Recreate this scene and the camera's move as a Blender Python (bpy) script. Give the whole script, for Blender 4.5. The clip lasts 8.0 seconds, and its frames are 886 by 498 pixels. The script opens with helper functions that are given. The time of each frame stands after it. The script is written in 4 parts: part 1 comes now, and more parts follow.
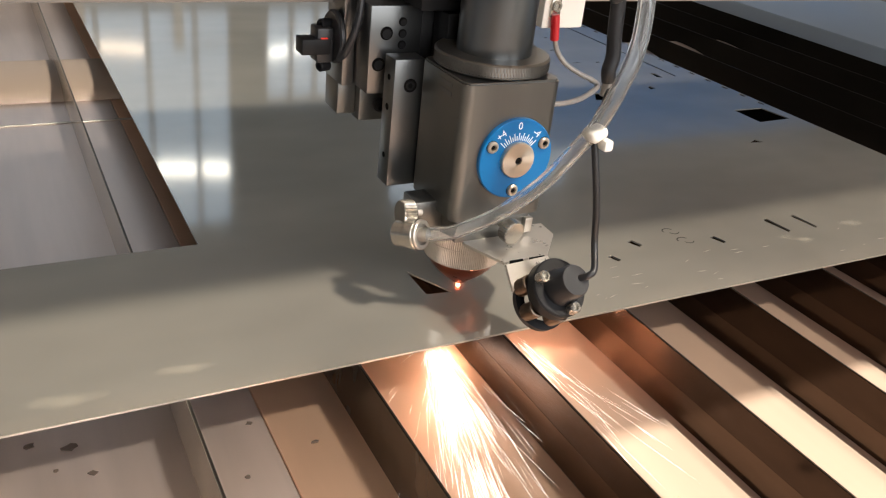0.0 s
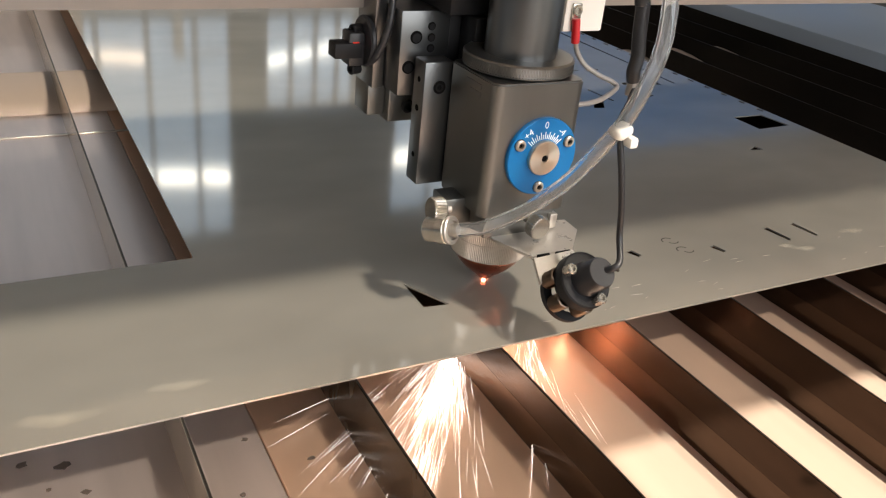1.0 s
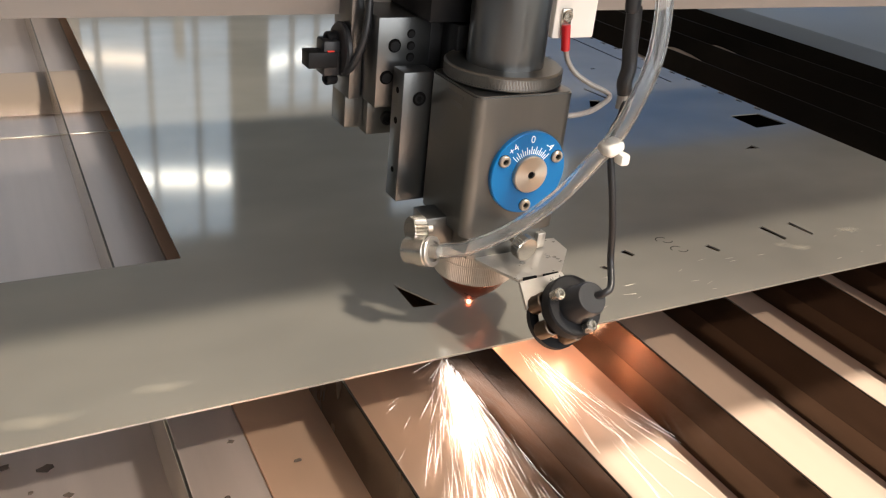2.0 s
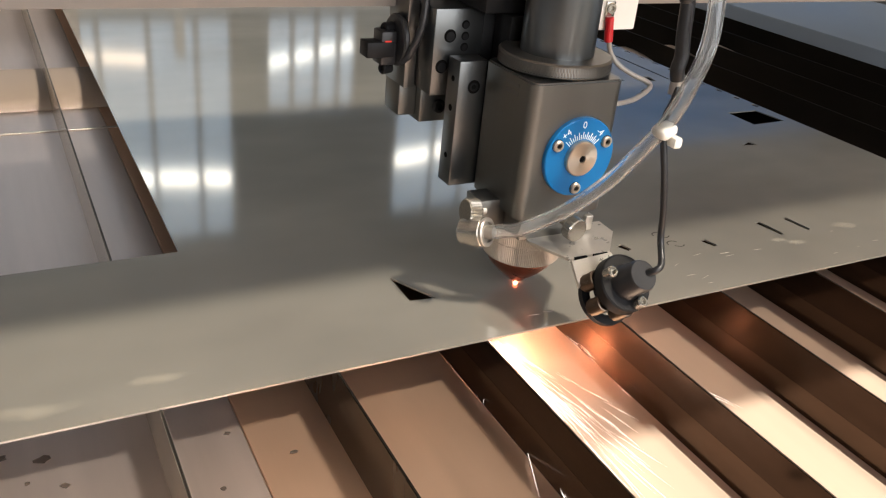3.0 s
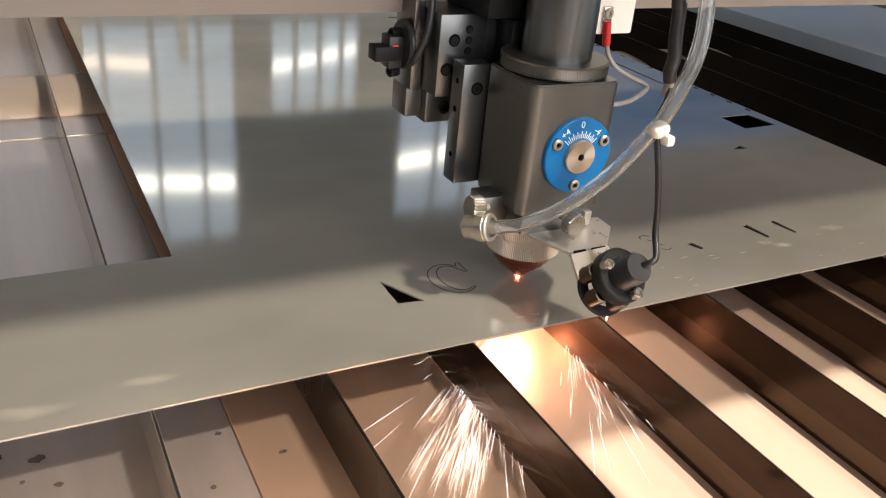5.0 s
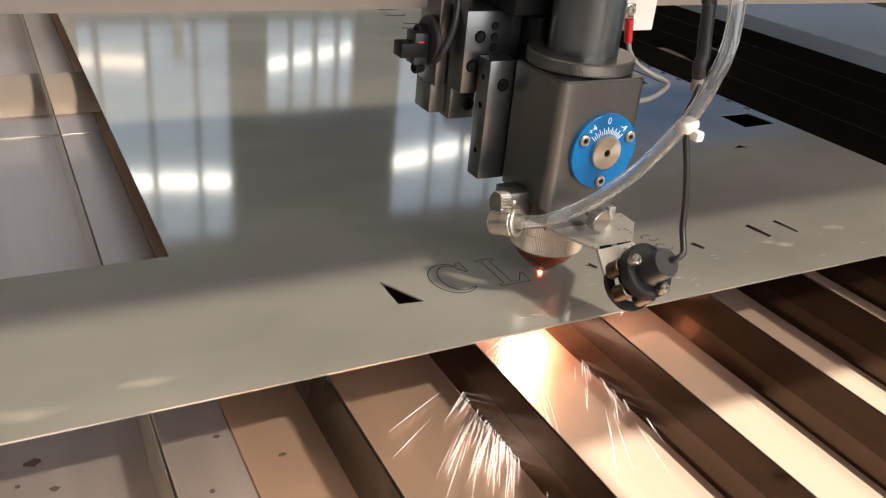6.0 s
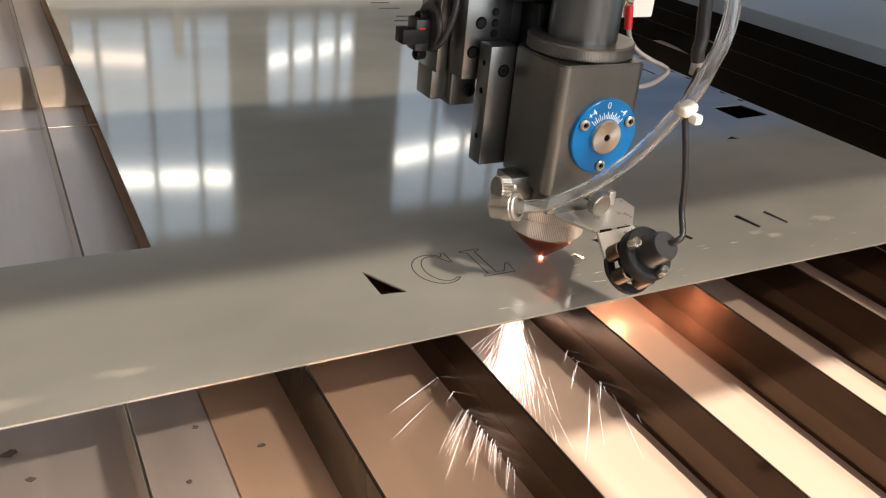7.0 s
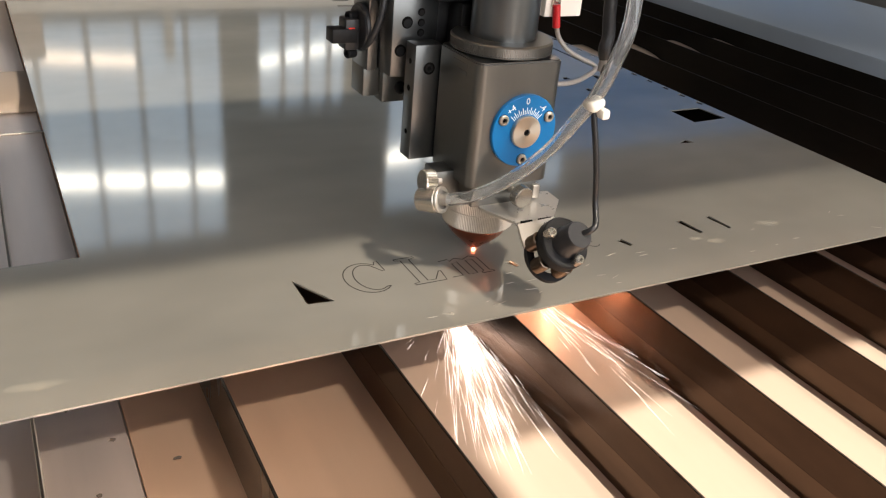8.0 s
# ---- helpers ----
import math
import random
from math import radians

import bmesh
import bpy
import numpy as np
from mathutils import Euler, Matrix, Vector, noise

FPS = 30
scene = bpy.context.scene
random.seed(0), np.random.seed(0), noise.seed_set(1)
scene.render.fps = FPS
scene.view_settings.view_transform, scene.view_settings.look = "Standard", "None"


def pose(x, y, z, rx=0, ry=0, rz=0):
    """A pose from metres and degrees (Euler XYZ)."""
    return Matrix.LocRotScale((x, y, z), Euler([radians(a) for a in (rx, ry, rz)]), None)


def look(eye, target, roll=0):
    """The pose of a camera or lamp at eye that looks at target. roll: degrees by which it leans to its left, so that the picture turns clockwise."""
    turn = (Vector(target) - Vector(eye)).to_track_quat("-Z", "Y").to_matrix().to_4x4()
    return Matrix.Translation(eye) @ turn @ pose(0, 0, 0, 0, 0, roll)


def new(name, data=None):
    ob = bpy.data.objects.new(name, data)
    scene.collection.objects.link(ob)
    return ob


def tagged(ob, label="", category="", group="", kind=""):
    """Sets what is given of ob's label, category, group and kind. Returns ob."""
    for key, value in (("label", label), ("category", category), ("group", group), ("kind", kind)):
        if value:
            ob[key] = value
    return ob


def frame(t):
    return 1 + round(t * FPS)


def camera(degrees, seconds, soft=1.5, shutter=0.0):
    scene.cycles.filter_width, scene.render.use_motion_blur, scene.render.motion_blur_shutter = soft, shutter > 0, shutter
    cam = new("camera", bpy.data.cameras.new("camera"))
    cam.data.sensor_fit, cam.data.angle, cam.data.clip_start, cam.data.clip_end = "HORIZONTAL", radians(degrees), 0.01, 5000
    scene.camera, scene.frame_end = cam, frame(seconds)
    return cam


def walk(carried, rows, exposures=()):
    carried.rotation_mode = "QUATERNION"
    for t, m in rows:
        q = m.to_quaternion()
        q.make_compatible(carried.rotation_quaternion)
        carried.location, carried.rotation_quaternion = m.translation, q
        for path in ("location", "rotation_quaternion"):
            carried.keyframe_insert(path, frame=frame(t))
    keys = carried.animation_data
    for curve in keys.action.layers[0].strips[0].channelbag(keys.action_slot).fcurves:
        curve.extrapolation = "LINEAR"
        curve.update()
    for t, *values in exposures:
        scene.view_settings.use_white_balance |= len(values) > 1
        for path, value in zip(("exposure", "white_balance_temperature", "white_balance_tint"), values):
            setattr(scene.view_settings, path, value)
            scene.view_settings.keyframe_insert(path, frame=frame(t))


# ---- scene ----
FOV, TABLE = 55.18, 0.90            # field of view; height of the sheet's top above the hall floor
cam = camera(FOV, 8.0, soft=1.2)
PATH = [
    (0, (0.0000, -0.0000, 0.2000), (0.4455, 0.7673, -0.4613), 6.49),
    (0.2, (0.0000, -0.0000, 0.2000), (0.4455, 0.7673, -0.4613), 6.49),
    (0.5, (-0.0024, 0.0006, 0.2049), (0.4408, 0.7727, -0.4567), 5.96),
    (1, (0.0035, 0.0031, 0.2010), (0.4454, 0.7711, -0.4549), 6.06),
    (1.5, (0.0096, 0.0045, 0.2001), (0.4436, 0.7723, -0.4547), 5.88),
    (3, (0.0110, 0.0003, 0.1970), (0.4430, 0.7732, -0.4538), 5.87),
    (3.5, (0.0171, 0.0053, 0.1971), (0.4453, 0.7721, -0.4534), 6.00),
    (4, (0.0212, 0.0035, 0.1971), (0.4414, 0.7739, -0.4542), 5.84),
    (4.5, (0.0148, -0.0108, 0.2020), (0.4377, 0.7776, -0.4514), 5.50),
    (6, (0.0143, -0.0043, 0.1997), (0.4435, 0.7741, -0.4517), 5.70),
    (6.5, (0.0189, -0.0045, 0.1991), (0.4437, 0.7724, -0.4544), 5.62),
    (7, (0.0231, -0.0074, 0.1965), (0.4405, 0.7735, -0.4556), 5.51),
    (7.2, (0.0231, -0.0074, 0.1965), (0.4405, 0.7735, -0.4556), 5.51),
    (7.5, (0.0291, -0.0155, 0.1975), (0.4409, 0.7753, -0.4521), 5.09),
    (7.7, (0.0350, -0.0164, 0.1988), (0.4416, 0.7744, -0.4530), 5.15),
    (8, (0.0524, -0.0191, 0.2025), (0.4439, 0.7715, -0.4558), 5.35),
]
walk(cam, [(t, look((x, y, z + TABLE), (x + a, y + b, z + TABLE + c), roll)) for t, (x, y, z), (a, b, c), roll in PATH])

# ---- light ----
SUN_DIR = Vector((0.12, -0.34, 1.0)).normalized()
sun = new("sun", bpy.data.lights.new("sun", "SUN"))
sun.data.energy, sun.data.angle, sun.data.color = 5.0, radians(0.12), (1.0, 0.95, 0.84)
sun.matrix_world = look(SUN_DIR * 20, (0, 0, 0))
world = bpy.data.worlds.new("world")
scene.world = world
world.use_nodes = True
wn = world.node_tree.nodes
sky = wn.new("ShaderNodeTexSky")
sky.sky_type, sky.sun_disc = "NISHITA", False
sky.sun_elevation, sky.sun_rotation = radians(70), radians(160)
world.node_tree.links.new(sky.outputs[0], wn["Background"].inputs[0])
wn["Background"].inputs[1].default_value = 0.07
scene.view_settings.exposure = 1.02
# overhead lamp added for the head's and gantry's shadows; its source is unseen
roof_glow = new("added_roof_lamp", bpy.data.lights.new("added_roof_lamp", "AREA"))
roof_glow.data.shape, roof_glow.data.size, roof_glow.data.size_y = "RECTANGLE", 0.5, 0.34
roof_glow.data.energy, roof_glow.data.color = 1.75, (1.0, 0.88, 0.72)
roof_glow.data.spread = radians(14.5)          # narrow cone, so the light falls off towards the right
roof_glow.matrix_world = look((1.73, -2.72, 5.97), (0.03, 0.41, 0.90))
# soft fill lamp added behind the camera, in an opening made for it
south_fill = new("south_fill_lamp", bpy.data.lights.new("south_fill_lamp", "AREA"))
south_fill.data.shape, south_fill.data.size, south_fill.data.size_y = "RECTANGLE", 5.0, 3.0
south_fill.data.energy, south_fill.data.color = 84.0, (1.0, 0.95, 0.90)
south_fill.matrix_world = look((1.2, -2.98, 2.6), (1.2, 0.0, 2.6))


# ---- materials ----
def material(name, color, rough=0.5, metal=0.0, vary=0.12, scale=40.0, bump=0.0, rough_vary=0.1, stretch=(1, 1, 1), fine=6.0, spec=0.5):
    """A surface with large stains and fine grain in colour, gloss and relief."""
    m = bpy.data.materials.new(name)
    m.use_nodes = True
    n, l = m.node_tree.nodes, m.node_tree.links
    b = n["Principled BSDF"]
    co, mp = n.new("ShaderNodeTexCoord"), n.new("ShaderNodeMapping")
    mp.inputs["Scale"].default_value = stretch
    l.new(co.outputs["Object"], mp.inputs["Vector"])
    big, small = n.new("ShaderNodeTexNoise"), n.new("ShaderNodeTexNoise")
    for tex, s, d in ((big, scale, 4), (small, scale * fine, 3)):
        tex.inputs["Scale"].default_value, tex.inputs["Detail"].default_value = s, d
        l.new(mp.outputs[0], tex.inputs["Vector"])
    add = n.new("ShaderNodeMath")
    add.operation = "MULTIPLY_ADD"
    l.new(small.outputs["Fac"], add.inputs[0])
    add.inputs[1].default_value = 0.4
    l.new(big.outputs["Fac"], add.inputs[2])
    ramp = n.new("ShaderNodeMapRange")
    ramp.inputs["From Min"].default_value, ramp.inputs["From Max"].default_value = 0.3, 1.1
    l.new(add.outputs[0], ramp.inputs["Value"])
    mix = n.new("ShaderNodeMix")
    mix.data_type = "RGBA"
    mix.inputs[6].default_value = (*[c * (1 - vary) for c in color], 1)
    mix.inputs[7].default_value = (*[min(1, c * (1 + vary)) for c in color], 1)
    l.new(ramp.outputs[0], mix.inputs[0])
    l.new(mix.outputs[2], b.inputs["Base Color"])
    rr = n.new("ShaderNodeMapRange")
    rr.inputs["To Min"].default_value, rr.inputs["To Max"].default_value = max(0.02, rough - rough_vary), min(1, rough + rough_vary)
    l.new(ramp.outputs[0], rr.inputs["Value"])
    l.new(rr.outputs[0], b.inputs["Roughness"])
    b.inputs["Metallic"].default_value = metal
    b.inputs["Specular IOR Level"].default_value = spec
    if bump:
        bp = n.new("ShaderNodeBump")
        bp.inputs["Strength"].default_value, bp.inputs["Distance"].default_value = bump, 0.0005
        l.new(small.outputs["Fac"], bp.inputs["Height"])
        l.new(bp.outputs[0], b.inputs["Normal"])
    return m


def glowing(name, color, strength):
    m = bpy.data.materials.new(name)
    m.use_nodes = True
    b = m.node_tree.nodes["Principled BSDF"]
    b.inputs["Base Color"].default_value = (*color, 1)
    b.inputs["Emission Color"].default_value = (*color, 1)
    b.inputs["Emission Strength"].default_value = strength
    return m


def clear(name, color, ior=1.45, rough=0.03):
    m = bpy.data.materials.new(name)
    m.use_nodes = True
    b = m.node_tree.nodes["Principled BSDF"]
    b.inputs["Base Color"].default_value = (*color, 1)
    b.inputs["Transmission Weight"].default_value = 0.96
    b.inputs["Roughness"].default_value, b.inputs["IOR"].default_value = rough, ior
    return m


def rolled_steel():
    """Cold-rolled sheet: a clear mirror under a faint rough haze, with oily smears."""
    m = material("rolled_sheet_steel", (0.62, 0.595, 0.55), 0.07, 1.0, 0.0, 7.0, 0.0, 0.0, (1, 0.3, 1), 8.0)
    n, l = m.node_tree.nodes, m.node_tree.links
    b, out = n["Principled BSDF"], n["Material Output"]
    haze = n.new("ShaderNodeBsdfPrincipled")
    haze.inputs["Base Color"].default_value = (0.58, 0.55, 0.485, 1)
    haze.inputs["Metallic"].default_value, haze.inputs["Roughness"].default_value = 0.15, 0.55
    co, mp, tex, rng = n.new("ShaderNodeTexCoord"), n.new("ShaderNodeMapping"), n.new("ShaderNodeTexNoise"), n.new("ShaderNodeMapRange")
    mp.inputs["Scale"].default_value = (0.6, 1.0, 1)
    tex.inputs["Scale"].default_value, tex.inputs["Detail"].default_value = 11.0, 3.0
    rng.inputs["From Min"].default_value, rng.inputs["From Max"].default_value = 0.0, 1.0
    rng.inputs["To Min"].default_value, rng.inputs["To Max"].default_value = 0.22, 0.52
    mix = n.new("ShaderNodeMixShader")
    l.new(co.outputs["Object"], mp.inputs["Vector"])
    l.new(mp.outputs[0], tex.inputs["Vector"])
    l.new(tex.outputs["Fac"], rng.inputs["Value"])
    l.new(rng.outputs[0], mix.inputs[0])
    l.new(b.outputs[0], mix.inputs[1])
    l.new(haze.outputs[0], mix.inputs[2])
    l.new(mix.outputs[0], out.inputs["Surface"])
    return m


STEEL = rolled_steel()
EDGE = material("cut_steel_edge", (0.40, 0.36, 0.31), 0.45, 0.6, 0.1, 200)
# streaks along y put soft reflections into the tray's colour
TRAY = material("sun_side_tan_aluminium_tray", (0.58, 0.42, 0.325), 0.42, 0.55, 0.09, 16.0, 0.0, 0.06, (1, 0.10, 1), 7.0, 0.22)
# TRAY_TAN is a glossier copy for shaded strips; TRAY stays dull for the sun
TRAY_TAN = material("shade_side_tan_aluminium_tray", (0.88, 0.63, 0.47), 0.5, 0.96, 0.09, 16.0, 0.0, 0.06, (1, 0.10, 1), 7.0, 0.4)
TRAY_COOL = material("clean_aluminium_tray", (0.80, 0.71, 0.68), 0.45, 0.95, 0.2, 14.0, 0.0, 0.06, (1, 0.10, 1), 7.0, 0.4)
# brown that stands for the tray's reflection low on the blades
BLADE_FOOT = material("tray_reflection_blade_steel", (0.085, 0.060, 0.045), 0.2, 1.0, 0.3, 22.0, 0.02, 0.05, (1, 0.35, 1.6), 5.0)
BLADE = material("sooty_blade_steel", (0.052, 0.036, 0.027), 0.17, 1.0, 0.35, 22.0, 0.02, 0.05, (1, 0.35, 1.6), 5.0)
# paler base and streaks put reflected light into the left blades
BLADE_BRIGHT = material("streaked_bright_blade_steel", (0.62, 0.56, 0.47), 0.2, 0.65, 0.6, 26.0, 0.02, 0.08, (1, 1.6, 0.25), 4.0)
BLADE_DULL = material("glossy_grey_blade_steel", (0.10, 0.09, 0.076), 0.26, 1.0, 0.55, 24.0, 0.02, 0.08, (1, 1.0, 0.5), 4.0)
# black copy of the blade steel for the shade right of the sheet
BLADE_BLACK = material("shade_black_blade_steel", (0.016, 0.014, 0.011), 0.4, 0.6, 0.4, 22.0, 0.03, 0.08, (1, 0.35, 1.6), 5.0)
ANODISED = material("grey_anodised_aluminium", (0.175, 0.175, 0.166), 0.36, 0.9, 0.07, 60, 0.03, 0.04, (1, 1, 0.08))
ANODISED_LIGHT = material("light_grey_anodised_aluminium", (0.165, 0.17, 0.172), 0.3, 0.92, 0.07, 60, 0.03, 0.04, (1, 1, 0.08))
BRUSHED = material("turned_bright_steel", (0.47, 0.44, 0.40), 0.34, 0.75, 0.08, 300, 0.03, 0.06)
SCREW = material("bright_zinc_screw", (0.50, 0.45, 0.38), 0.35, 0.75, 0.05, 200)
NICKEL = material("nickel_plated_brass", (0.46, 0.43, 0.38), 0.24, 0.85, 0.05, 200, 0.0, 0.04)
BRACKET = material("stainless_bracket", (0.50, 0.47, 0.43), 0.3, 0.6, 0.08, 120, 0.03, 0.06)
COPPER = material("heated_copper_nozzle", (0.30, 0.10, 0.06), 0.3, 1.0, 0.2, 150, 0.02, 0.08)
SPRING = material("oiled_spring_steel", (0.16, 0.12, 0.09), 0.35, 1.0, 0.2, 150)
BLACK = material("black_plastic", (0.018, 0.018, 0.02), 0.42, 0.0, 0.2, 100, 0.03, 0.08)
BLACK_METAL = material("black_oxide_steel", (0.008, 0.008, 0.009), 0.5, 0.0, 0.2, 150, 0.02, 0.08, spec=0.25)
HOLE = material("dark_bore", (0.006, 0.006, 0.006), 0.9, 0.0, 0.2, 100, spec=0.05)
BLADE_TOP = material("worn_blade_edge", (0.05, 0.04, 0.034), 0.45, 0.9, 0.3, 60)
BLUE = material("blue_anodised_dial", (0.002, 0.145, 0.40), 0.33, 0.1, 0.06, 120, 0.02, 0.05)
WHITE = material("white_print", (0.82, 0.84, 0.86), 0.5, 0.0, 0.04, 300)
NYLON = material("white_nylon", (0.80, 0.78, 0.72), 0.45, 0.0, 0.04, 200)
RED = material("red_insulation", (0.55, 0.015, 0.02), 0.4, 0.0, 0.08, 200)
WIRE = material("grey_braided_wire", (0.32, 0.30, 0.28), 0.4, 0.2, 0.15, 400, 0.1)
PAINT = material("pale_grey_machine_paint", (0.86, 0.83, 0.77), 0.45, 0.0, 0.04, 8.0, 0.02, 0.06)
CREAM = material("cream_machine_paint", (0.72, 0.66, 0.56), 0.4, 0.0, 0.04, 8.0, 0.02, 0.06)
TAN = material("tan_machine_paint", (0.38, 0.305, 0.25), 0.45, 0.0, 0.06, 8.0, 0.02, 0.06)
BEAM_PAINT = material("warm_grey_beam_paint", (0.42, 0.385, 0.34), 0.45, 0.0, 0.04, 8.0, 0.02, 0.06)
RAIL_PAINT = material("grey_brown_rail_paint", (0.26, 0.225, 0.20), 0.5, 0.0, 0.05, 8.0, 0.02, 0.06)
BLUE_GREY = material("blue_grey_machine_paint", (0.50, 0.58, 0.68), 0.35, 0.0, 0.05, 8.0, 0.02, 0.06)
BLUE_PAINT = material("blue_machine_enamel", (0.012, 0.24, 0.72), 0.4, 0.0, 0.08, 6.0, 0.02, 0.06)
PLASTER = material("grey_green_plaster", (0.135, 0.155, 0.16), 0.8, 0.0, 0.08, 2.0, 0.1)
ROOF = material("brown_grey_roof_sheet", (0.52, 0.475, 0.42), 0.7, 0.0, 0.1, 2.0, 0.1)
CONCRETE = material("concrete_floor", (0.30, 0.29, 0.27), 0.75, 0.0, 0.15, 3.0, 0.2)
FRAME = material("pale_window_frame", (0.55, 0.60, 0.64), 0.5, 0.1, 0.1, 20)
STEP_PANEL = material("grey_green_light_step_panel", (0.19, 0.25, 0.275), 0.7, 0.0, 0.08, 2.0, 0.1)
DARK_PANEL = material("dark_blue_grey_reflection_panel", (0.03, 0.043, 0.055), 0.7, 0.0, 0.08, 2.0, 0.1)
DADO = material("pale_blue_grey_wall_dado", (0.30, 0.345, 0.375), 0.7, 0.0, 0.08, 2.0, 0.1)
FLECK = material("sooty_slag", (0.07, 0.05, 0.04), 0.8, 0.0, 0.4, 400)
KERF = material("burnt_kerf", (0.02, 0.016, 0.012), 0.8, 0.0, 0.3, 300)


def smear_film():
    """A pale oily film with a broken edge: noise and distance from its middle thin it out."""
    m = material("oily_smear", (0.74, 0.68, 0.56), 0.6, 0.0, 0.1, 300)
    n, l = m.node_tree.nodes, m.node_tree.links
    co, tex, grad, mul, rng = n.new("ShaderNodeTexCoord"), n.new("ShaderNodeTexNoise"), n.new("ShaderNodeVectorMath"), n.new("ShaderNodeMath"), n.new("ShaderNodeMapRange")
    tex.inputs["Scale"].default_value, tex.inputs["Detail"].default_value = 60.0, 9.0
    l.new(co.outputs["Object"], tex.inputs["Vector"])
    off = n.new("ShaderNodeVectorMath")
    off.operation, grad.operation = "SUBTRACT", "LENGTH"
    off.inputs[1].default_value = (0.5, 0.5, 0.5)
    l.new(co.outputs["Generated"], off.inputs[0])
    sq = n.new("ShaderNodeVectorMath")
    sq.operation = "MULTIPLY"
    sq.inputs[1].default_value = (1, 1, 0)
    l.new(off.outputs[0], sq.inputs[0])
    l.new(sq.outputs[0], grad.inputs[0])
    fall = n.new("ShaderNodeMapRange")
    fall.inputs["From Min"].default_value, fall.inputs["From Max"].default_value = 0.0, 0.52
    fall.inputs["To Min"].default_value, fall.inputs["To Max"].default_value = 1.0, 0.0
    l.new(grad.outputs["Value"], fall.inputs["Value"])
    mul.operation = "MULTIPLY"
    l.new(tex.outputs["Fac"], mul.inputs[0])
    l.new(fall.outputs[0], mul.inputs[1])
    rng.inputs["From Min"].default_value, rng.inputs["From Max"].default_value = 0.25, 0.52
    rng.inputs["To Max"].default_value = 0.26
    l.new(mul.outputs[0], rng.inputs["Value"])
    l.new(rng.outputs[0], n["Principled BSDF"].inputs["Alpha"])
    return m


SMEAR = smear_film()


def turned_hub():
    """Face-turned steel: highlights fan out round the middle."""
    m = material("face_turned_steel", (0.62, 0.56, 0.48), 0.32, 0.9, 0.02, 300, 0.0, 0.02)
    n, l = m.node_tree.nodes, m.node_tree.links
    tan = n.new("ShaderNodeTangent")
    tan.direction_type, tan.axis = "RADIAL", "Y"
    l.new(tan.outputs[0], n["Principled BSDF"].inputs["Tangent"])
    n["Principled BSDF"].inputs["Anisotropic"].default_value = 0.85
    return m


HUB = turned_hub()
HOSE = clear("clear_polyurethane_hose", (0.93, 0.95, 0.96), 1.35, 0.05)
PANE = glowing("frosted_window_daylight", (0.58, 0.74, 0.92), 0.215)
PANE_CLEAR = glowing("open_window_sky", (1.0, 0.94, 0.84), 2.4)
PANE_WARM = glowing("warm_window_sky", (1.0, 0.80, 0.62), 1.7)
CEILING_GLOW = glowing("added_ceiling_glow", (1.0, 0.93, 0.84), 0.1)
SPARK = glowing("white_hot_spark", (1.0, 0.88, 0.80), 2.2)
SPARK_RED = glowing("orange_spark", (1.0, 0.58, 0.38), 85.0)
SPOT = glowing("laser_cut_glow", (1.0, 0.36, 0.20), 8.0)
RED_LED = glowing("red_indicator", (0.8, 0.04, 0.02), 0.1)


# ---- mesh helpers; lengths in millimetres ----
MM = 0.001


def mesh_of(name, bm, *mats, smooth=35):
    for v in bm.verts:
        v.co *= MM
    bmesh.ops.recalc_face_normals(bm, faces=bm.faces)
    me = bpy.data.meshes.new(name)
    bm.to_mesh(me)
    bm.free()
    for m in mats:
        me.materials.append(m)
    me.polygons.foreach_set("use_smooth", [True] * len(me.polygons))
    me.set_sharp_from_angle(angle=radians(smooth))
    return me


def part(name, bm, mat, parent, label="", smooth=35):
    """One mesh object under a thing or a part, in the thing's own space."""
    ob = new(name, mesh_of(name, bm, *(mat if isinstance(mat, tuple) else (mat,)), smooth=smooth))
    ob.parent = parent
    if label:
        ob["label"] = label
    return ob


def thing(name, bm, mat, label, category, at=(0, 0, 0), group="", kind="", smooth=35):
    ob = new(name, mesh_of(name, bm, *(mat if isinstance(mat, tuple) else (mat,)), smooth=smooth))
    ob.location = (at[0], at[1], at[2])
    return tagged(ob, label, category, group, kind)


def root(name, label, category, at=(0, 0, 0), group="", kind=""):
    ob = new(name)
    ob.location = at
    ob.empty_display_size = 0.02
    return tagged(ob, label, category, group, kind)


def box(bm, x0, x1, y0, y1, z0, z1, r=0.0, seg=2, turn=None):
    """A box between two corners, its edges rounded by r; turn: a matrix about its centre."""
    c = Vector(((x0 + x1) / 2, (y0 + y1) / 2, (z0 + z1) / 2))
    g = bmesh.ops.create_cube(bm, size=1, matrix=Matrix.Diagonal((abs(x1 - x0), abs(y1 - y0), abs(z1 - z0), 1)))["verts"]
    if r:
        es = list({e for v in g for e in v.link_edges})
        out = bmesh.ops.bevel(bm, geom=es, offset=r, segments=seg, affect="EDGES", profile=0.5)
        g = list({v for f in out["faces"] for v in f.verts} | {v for v in g if v.is_valid})
    if turn is not None:
        bmesh.ops.transform(bm, matrix=turn, verts=g)
    bmesh.ops.translate(bm, vec=c, verts=g)
    return bm


